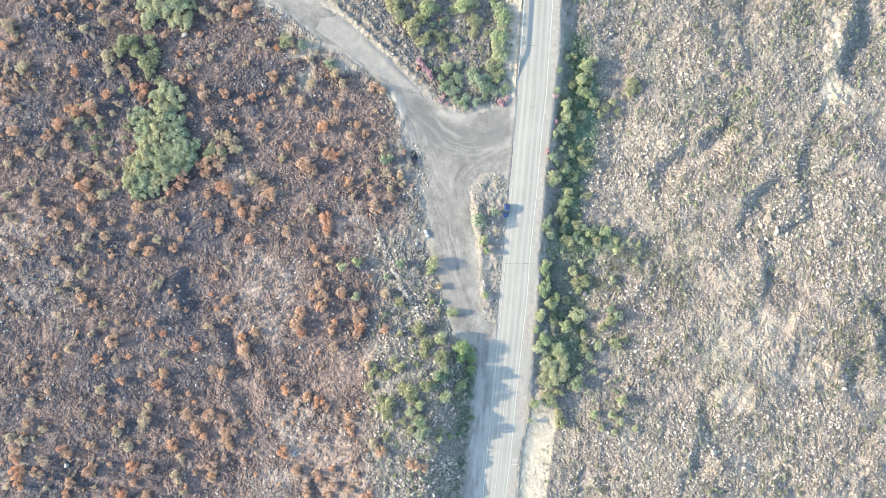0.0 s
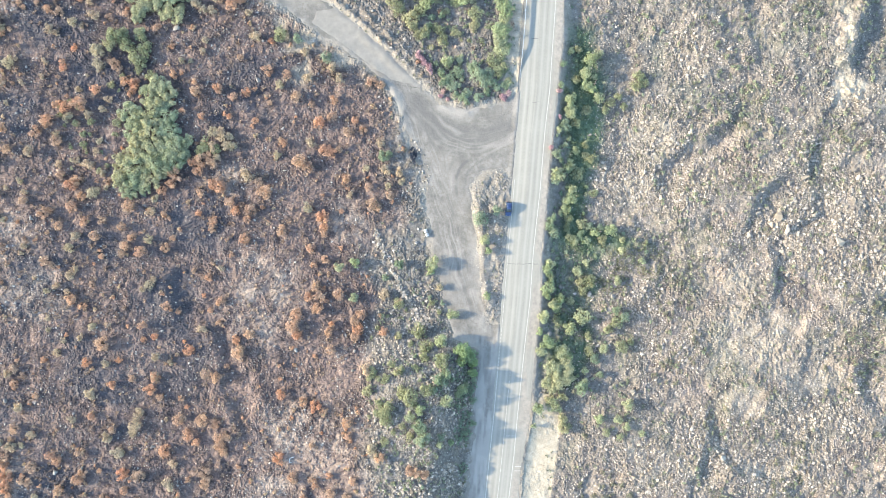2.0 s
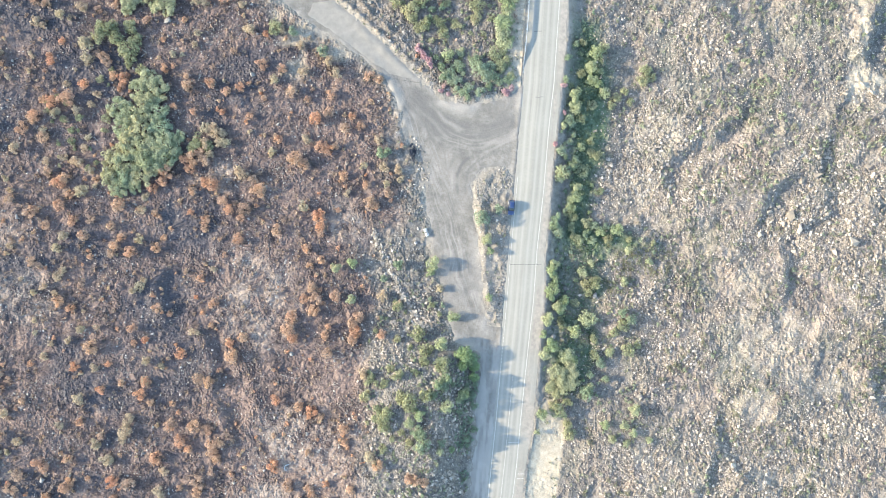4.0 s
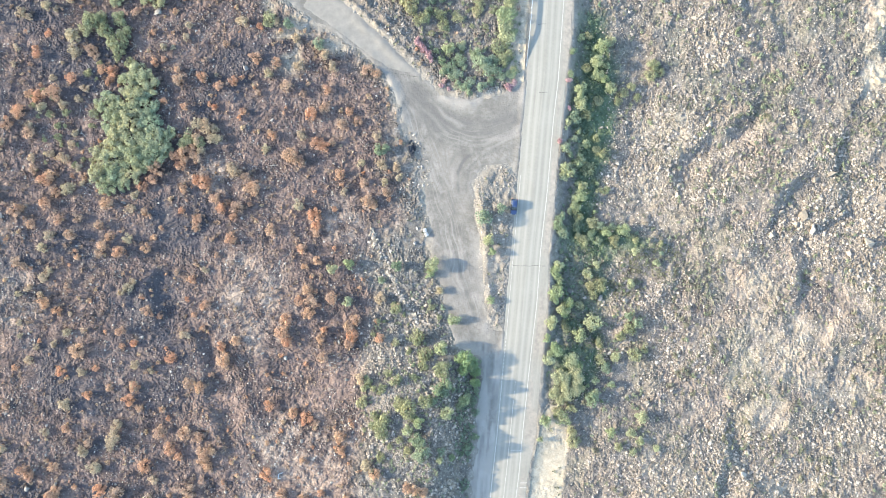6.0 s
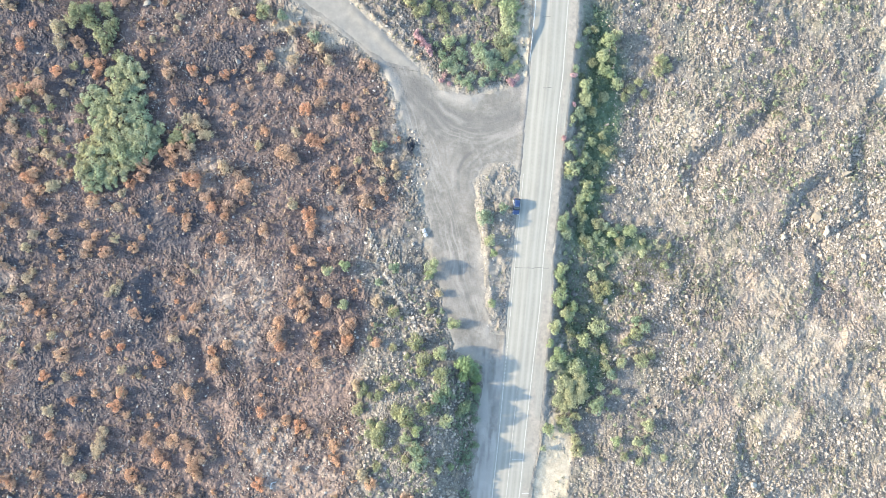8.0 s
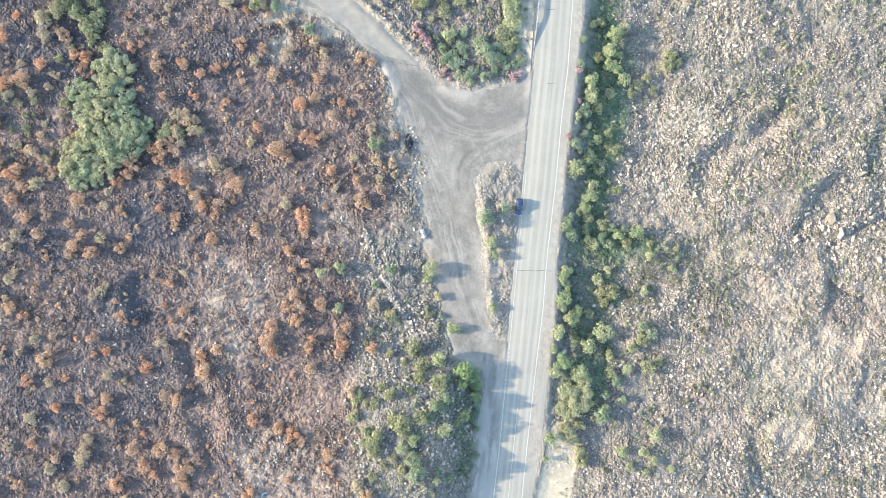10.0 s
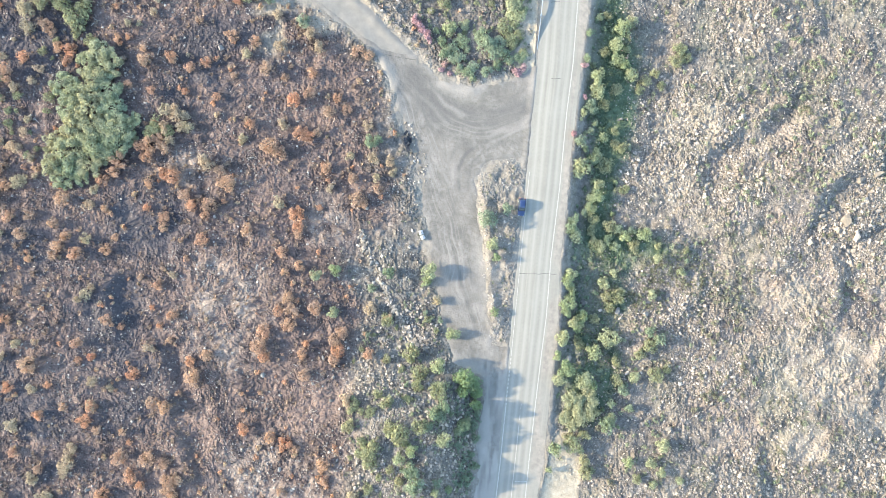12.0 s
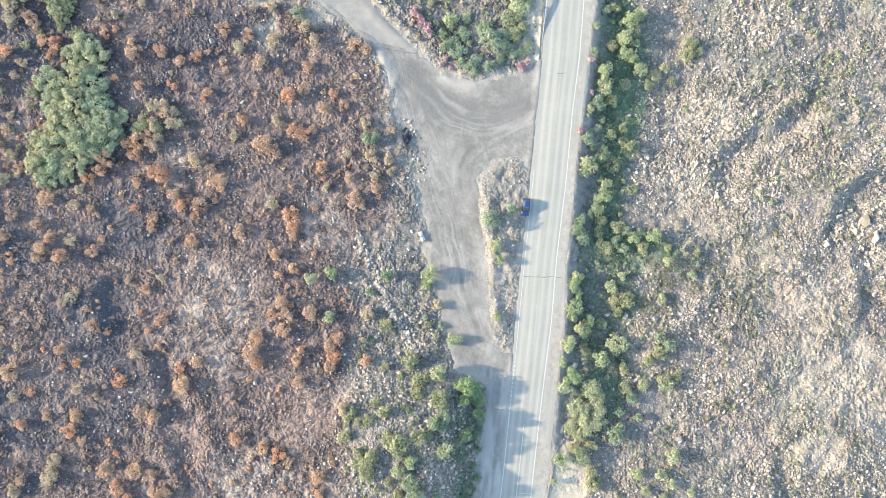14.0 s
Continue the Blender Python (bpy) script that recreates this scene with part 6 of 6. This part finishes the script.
herbs("dead_twigs", x, y, rng.uniform(0.2, 0.55, len(x)), rng, M_TWIG, 5, "charred twigs and stubble on the burnt soil", 0.8)


# ---------------------------------------------------------------- guardrail
def build_guardrail():
    rail = tagged(new("guardrail"), "galvanised steel guardrail along the road's edge", "guardrail")
    pts = [Vector((x, y, 0)) for x, y in GUARDRAIL]
    total = sum((b - a).length for a, b in zip(pts, pts[1:]))

    def at(s):
        for a, b in zip(pts, pts[1:]):
            d = (b - a).length
            if s <= d:
                return a.lerp(b, s / d)
            s -= d
        return pts[-1].copy()

    def top(s):
        return 0.12 + 1.05 * float(1 - ramp(s, total - 11, total))
    profile = ((-0.02, -0.31), (0.06, -0.22), (0.06, -0.14), (0.0, -0.09), (0.06, -0.04), (0.06, -0.015), (-0.02, 0.0), (-0.035, -0.16))
    n = 40
    verts, faces = [], []
    for i in range(n):
        s = total * i / (n - 1)
        c = at(s)
        for dx, dz in profile:
            verts.append((c.x + dx, c.y, top(s) + dz * 1.7 + 0.02))
    k = len(profile)
    for i in range(n - 1):
        for j in range(k):
            faces.append((i * k + j, i * k + (j + 1) % k, (i + 1) * k + (j + 1) % k, (i + 1) * k + j))
    part("beam", mesh_of("beam", verts, faces, M_STEEL), M_STEEL, rail, "long corrugated steel beam")
    s = 1.0
    while s < total - 2:
        c = at(s)
        bm = bmesh.new()
        box(bm, (0.14, 0.10, top(s) + 0.35), (c.x - 0.12, c.y, (top(s) - 0.45) / 2), 0.01)
        part("post", bm, M_STEEL, rail)
        s += 3.8


# ---------------------------------------------------------------- car
def build_car(x, y, turn):
    paint = Tree("blue_car_paint")
    m_paint = paint.done((0.022, 0.042, 0.115), 0.30, metallic=0.3, specular=0.5)
    paint.set(paint.bsdf, "Coat Weight", 1.0)
    paint.set(paint.bsdf, "Coat Roughness", 0.22)
    glass = Tree("tinted_glass")
    m_glass = glass.done((0.02, 0.03, 0.04), 0.06, specular=0.6)
    rubber = plain("tyre_rubber", (0.015, 0.015, 0.015), (0.035, 0.035, 0.035), 20)
    lamp_r, lamp_w = Tree("red_lens"), Tree("clear_lens")
    m_red, m_white = lamp_r.done((0.4, 0.02, 0.02), 0.2), lamp_w.done((0.8, 0.8, 0.78), 0.15)
    car = tagged(new("car"), "small blue car parked on the road's shoulder", "car")
    z0 = ROAD_TOP

    def loft(rows):
        """Rows along the length: (y, z low, z high, half width low, half width high)."""
        bm = bmesh.new()
        rings = []
        for yy, zl, zh, wl, wh in rows:
            r = [(-wl, zl), (-wl * 1.02, zl + (zh - zl) * 0.45), (-wh, zh - 0.05), (-wh * 0.8, zh), (0, zh + 0.015), (wh * 0.8, zh), (wh, zh - 0.05),
                 (wl * 1.02, zl + (zh - zl) * 0.45), (wl, zl)]
            rings.append([bm.verts.new((px, yy, pz)) for px, pz in r])
        for a, b in zip(rings, rings[1:]):
            for j in range(len(a)):
                bm.faces.new((a[j], b[j], b[(j + 1) % len(a)], a[(j + 1) % len(a)]))
        bm.faces.new(rings[0])
        bm.faces.new(rings[-1][::-1])
        bmesh.ops.recalc_face_normals(bm, faces=bm.faces)
        for f in bm.faces:
            f.smooth = True
        return bm
    body = part("body", loft([(-2.1, 0.42, 0.72, 0.70, 0.66), (-2.0, 0.28, 0.92, 0.84, 0.78), (-1.4, 0.22, 0.98, 0.88, 0.82), (0.0, 0.22, 0.97, 0.88, 0.84),
                              (0.9, 0.22, 0.95, 0.88, 0.82), (1.6, 0.24, 0.86, 0.86, 0.78), (2.0, 0.28, 0.72, 0.82, 0.72), (2.12, 0.40, 0.60, 0.68, 0.62)]), m_paint, car)
    part("cabin_glass", loft([(-1.95, 0.90, 0.97, 0.74, 0.72), (-1.6, 0.92, 1.52, 0.80, 0.62), (0.1, 0.92, 1.56, 0.80, 0.64), (0.95, 0.90, 0.98, 0.78, 0.74)]),
         m_glass, car, "dark tinted windows")
    part("roof", loft([(-1.72, 1.50, 1.55, 0.62, 0.58), (-1.3, 1.52, 1.61, 0.64, 0.60), (-0.4, 1.53, 1.63, 0.65, 0.62), (0.18, 1.52, 1.58, 0.63, 0.59)]), m_paint, car)
    for sx in (-1, 1):
        for sy in (-1.28, 1.32):
            bm = bmesh.new()
            bmesh.ops.create_cone(bm, cap_ends=True, segments=24, radius1=0.32, radius2=0.32, depth=0.2,
                                  matrix=Matrix.Translation((sx * 0.80, sy, 0.32)) @ Matrix.Rotation(math.pi / 2, 4, "Y"))
            wheel = part("wheel", bm, rubber, car)
            bm = bmesh.new()
            bmesh.ops.create_cone(bm, cap_ends=True, segments=20, radius1=0.2, radius2=0.17, depth=0.03,
                                  matrix=Matrix.Translation((sx * 0.91, sy, 0.32)) @ Matrix.Rotation(sx * math.pi / 2, 4, "Y"))
            part("rim", bm, M_STEEL, wheel, "steel rim")
        bm = bmesh.new()
        box(bm, (0.34, 0.12, 0.14), (sx * 0.56, 2.04, 0.62), 0.03)
        part("headlight", bm, m_white, body, "clear headlight")
        bm = bmesh.new()
        box(bm, (0.26, 0.10, 0.16), (sx * 0.64, -2.03, 0.80), 0.03)
        part("tail_light", bm, m_red, body, "red tail light")
        bm = bmesh.new()
        box(bm, (0.20, 0.12, 0.13), (sx * 0.94, 0.62, 0.98), 0.03)
        part("wing_mirror", bm, m_paint, car)
    car.matrix_basis = pose(x, y, z0, 0, 0, turn)


build_guardrail()
build_car(18.75, 11.4, 175.0)


# ---------------------------------------------------------------- a broken post on the burnt soil
def build_post(x, y):
    z = float(ground_height(np.array([x]), np.array([y]))[0])
    post = tagged(new("broken_post"), "broken whitewashed post lying on burnt soil", "post")
    white = plain("whitewash", (0.42, 0.41, 0.39), (0.62, 0.61, 0.59), 3.0)
    for a, b in (((-0.6, -0.5), (-0.4, 0.55)), ((-0.4, 0.6), (0.75, 0.95)), ((-0.75, -0.65), (0.1, -0.6))):
        bm = bmesh.new()
        tube(bm, (a[0], a[1], 0.12), (b[0], b[1], 0.2), 0.13, 0.11, 8)
        part("piece", bm, white, post)
    post.matrix_basis = pose(x, y, z)


build_post(-44.2, -61.2)


# ---------------------------------------------------------------- small growth between the shrubs
x, y, rng = scatter(1700, lambda a, b: zones(a, b)["burn"] * (0.25 + 0.5 * ramp(fbm(a, b, 14, 114, 3), 0.42, 0.6)) * clear(a, b, 1.0), 36)
undergrowth("scorched_undergrowth", x, y, rng.uniform(0.45, 1.1, len(x)), rng, M_SCORCHED, "small scorched brush scattered over the burnt hillside", 800)
x, y, rng = scatter(9000, lambda a, b: 0.2 * ramp(a - along(EDGE_EAST, b), 1.2, 3.0) * (1 - ramp(a - along(EDGE_EAST, b), 6, 14)) * ramp(b, -42, -30) * ramp(fbm(a, b, 5, 115, 3), 0.4, 0.6), 37,
                  (20, 55, -45, 82))
undergrowth("green_undergrowth", x, y, rng.uniform(0.3, 0.75, len(x)), rng, M_LEAFY, "low green plants on the bank below the road", 820, 70, 0.24)
x, y, rng = scatter(5000, lambda a, b: 0.75 * ramp(along(EDGE_WEST, b) - a, 4.6, 6.4) * (1 - ramp(along(EDGE_WEST, b) - a, 8, 12)) * ramp(-b, 28, 38) * ramp(fbm(a, b, 5, 116, 3), 0.38, 0.58), 38,
                  (-5, 20, -82, -26))
undergrowth("green_undergrowth", x, y, rng.uniform(0.3, 0.7, len(x)), rng, M_LEAFY, "low green plants on the cut bank beside the road", 840, 70, 0.24)


x, y, rng = scatter(600, lambda a, b: ramp(inside(a, b, NORTH_SCRUB), -0.5, 1.5) * ramp(fbm(a, b, 6, 120, 3), 0.36, 0.52) * clear(a, b, 1.2), 44, (-18, 24, 40, 76))
undergrowth("green_undergrowth", x, y, rng.uniform(0.35, 0.85, len(x)), rng, M_SAGE, "low grey-green brush between the shrubs of the wedge", 900, 70, 0.2)
x, y, rng = scatter(1300, lambda a, b: 0.8 * ramp(inside(a, b, SOUTH_SCRUB), -0.5, 2.0) * ramp(fbm(a, b, 7, 121, 3), 0.40, 0.56) * clear(a, b, 1.2), 45, (-26, 14, -76, -8))
undergrowth("green_undergrowth", x, y, rng.uniform(0.3, 0.75, len(x)), rng, M_SAGE, "low sage-green brush on the stony bank", 920, 70, 0.2)


def mound_density(a, b):
    e = a - along(EDGE_EAST, b)
    return ramp(fbm(a, b, 17, 117, 4), 0.50, 0.64) * ramp(e, 10, 20) * (0.35 + 0.65 * ramp(-b, -10, 25)) * (1 - 0.7 * blobs(a, b, SAND))


x, y, rng = scatter(1900, mound_density, 39, (30, 144, -82, 82))
undergrowth("dry_undergrowth", x, y, rng.uniform(0.5, 1.35, len(x)), rng, M_TUFT, "low olive-brown brush between the stones of the slope", 860, 80, 0.2, 0.55)


def build_barrier(x, y, turn):
    """A short precast concrete barrier of two blocks, tipped beside the track."""
    z = float(ground_height(np.array([x]), np.array([y]))[0])
    barrier = tagged(new("concrete_barrier"), "pair of whitewashed concrete blocks beside the dirt track", "barrier")
    white = plain("pale_concrete", (0.36, 0.35, 0.33), (0.58, 0.57, 0.55), 1.6)
    for k, (dy, tip) in enumerate(((-0.62, 3), (0.6, -4))):
        bm = bmesh.new()
        box(bm, (1.0, 1.05, 0.62), (0.06 * k, dy, 0.27), 0.06)
        box(bm, (0.45, 0.95, 0.3), (0.06 * k - 0.1, dy, 0.68), 0.05)
        bmesh.ops.rotate(bm, cent=(0, dy, 0), matrix=Matrix.Rotation(radians(tip), 3, "Z"), verts=bm.verts)
        part("block", bm, white, barrier)
    barrier.matrix_basis = pose(x, y, z - 0.03, 2, -2, turn)


build_barrier(-5.2, 4.5, 24)


HERBY = [(98, 52, 15, 15), (60, 48, 9, 9), (55, 37, 5, 9), (52, -24, 9, 9), (118, -30, 15, 12), (98, -6, 7, 8), (124, 60, 9, 14), (48, -44, 8, 10)]


def pale_density(a, b):
    return np.maximum(0.55 * blobs(a, b, HERBY) * ramp(fbm(a, b, 5, 122, 3), 0.38, 0.55), 0.7 * ramp(fbm(a, b, 13, 118, 4), 0.46, 0.60) * ramp(a - along(EDGE_EAST, b), 12, 22) * (0.25 + 0.75 * ramp(b, 0, 30)) * (1 - blobs(a, b, SAND)))


x, y, rng = scatter(3400, pale_density, 40, (30, 144, -82, 82))
undergrowth("pale_undergrowth", x, y, rng.uniform(0.45, 1.15, len(x)), rng, M_SAGE, "low pale green plants between the stones of the slope", 880, 60, 0.2, 0.85)


def build_tyre(x, y, tilt, radius, material, name, label, category):
    """A ring with a round section, lying on the ground."""
    z = float(ground_height(np.array([x]), np.array([y]))[0])
    bm = bmesh.new()
    rings, sides, thick = 20, 8, radius * 0.3
    loops = []
    for i in range(rings):
        a = i / rings * 2 * math.pi
        loops.append([bm.verts.new(((radius - thick + thick * math.cos(b)) * math.cos(a), (radius - thick + thick * math.cos(b)) * math.sin(a),
                                    thick * 0.9 * math.sin(b))) for b in (j / sides * 2 * math.pi for j in range(sides))])
    for i in range(rings):
        for j in range(sides):
            p, q = loops[i], loops[(i + 1) % rings]
            bm.faces.new((p[j], q[j], q[(j + 1) % sides], p[(j + 1) % sides])).smooth = True
    me = bpy.data.meshes.new(name)
    bm.to_mesh(me)
    bm.free()
    me.materials.append(material)
    ob = tagged(new(name, me), label, category)
    ob.matrix_basis = pose(x, y, z + thick * 0.6, tilt, 4, 0)


M_RUBBER = plain("old_rubber", (0.045, 0.043, 0.042), (0.12, 0.115, 0.11), 3.0)
build_tyre(-8.9, 18.2, 8, 0.55, M_RUBBER, "tyre", "old dusty tyre lying beside the dirt track", "tyre")
build_tyre(115.8, -10.9, -6, 0.85, plain("bleached_concrete", (0.26, 0.24, 0.21), (0.38, 0.35, 0.31), 2.0), "concrete_ring",
           "pale concrete ring half sunk in the stony slope", "concrete ring")


M_BLACK = plain("black_board", (0.012, 0.014, 0.020), (0.040, 0.044, 0.055), 3.0, 0.6)


def build_debris(x, y):
    """A heap of black boards, standing in for a blue-black patch at the edge of the track."""
    z = float(ground_height(np.array([x]), np.array([y]))[0])
    heap = tagged(new("debris_heap"), "heap of black boards beside the dirt track", "debris")
    rng = random.Random(77)
    for k in range(18):
        bm = bmesh.new()
        size = (rng.uniform(0.3, 0.7), rng.uniform(0.9, 2.0), rng.uniform(0.05, 0.12))
        turn = Euler((rng.uniform(-0.35, 0.35), rng.uniform(-0.4, 0.4), rng.uniform(-0.5, 0.5))).to_matrix().to_4x4()
        box(bm, size, (rng.gauss(0, 0.35), rng.gauss(0, 1.0), 0.12 + 0.06 * k * 0.6), 0.015, turn)
        part("board", bm, M_BLACK, heap)
    heap.matrix_basis = pose(x, y, z, 0, 0, -6)


build_debris(-8.9, 26.6)


def fallen_branches(places, seed, label="bleached dead branch lying on the stony slope", group="dead branches on the slope"):
    """Bleached dead branches lying among the stones."""
    rng = random.Random(seed)
    wood = plain("bleached_wood", (0.30, 0.265, 0.225), (0.46, 0.415, 0.36), 3.0)
    for x, y in places:
        z = float(ground_height(np.array([x]), np.array([y]))[0])
        branch = tagged(new("dead_branch"), label, "branch", group)
        length, bend = rng.uniform(1.1, 2.4), rng.uniform(-0.35, 0.35)
        mid, tip = Vector((length * 0.5, bend, 0.2)), Vector((length, bend * 0.4, 0.12))
        bm = bmesh.new()
        tube(bm, (0, 0, 0.1), mid, 0.07, 0.055, 7)
        tube(bm, mid, tip, 0.055, 0.02, 7)
        part("stem", bm, wood, branch)
        for k in range(2):
            bm = bmesh.new()
            root = mid.lerp(tip, 0.1 + 0.4 * k)
            tube(bm, root, root + Vector((rng.uniform(0.2, 0.5), rng.choice((-1, 1)) * rng.uniform(0.25, 0.6), 0.1)), 0.035, 0.012, 6)
            part("twig", bm, wood, branch)
        branch.matrix_basis = pose(x, y, z, 0, 0, rng.uniform(0, 360))


fallen_branches([(58, 60), (64, 52), (72, 66), (81, 48), (90, 61), (99, 70), (108, 55), (76, 33), (94, 22), (104, 38), (62, -8), (71, -19), (83, -31),
                 (57, -35), (66, -47), (92, -42), (101, -22), (112, -33), (49, -53), (75, -62)], 61)
fallen_branches([(-94.1, 44.6), (-93.0, 43.6), (-85.1, 56.1), (-84.2, 54.9), (-76.6, 57.0), (-75.4, 56.0), (-68.9, 48.5), (-67.2, 47.3), (-47.7, 22.5),
                 (-96.5, 48.8), (-99.6, 37.2), (-97.8, 30.4), (-103.4, 33.0), (-54.5, -1.8), (-35.6, -27.0), (-29.5, -37.4), (-24.0, -47.2), (-90.0, -43.0),
                 (-108.5, -20.4), (-36.2, -42.8), (-29.2, -31.0), (-46.0, -35.3)], 62, "bleached dead branch lying on burnt soil", "dead branches on the burnt soil")
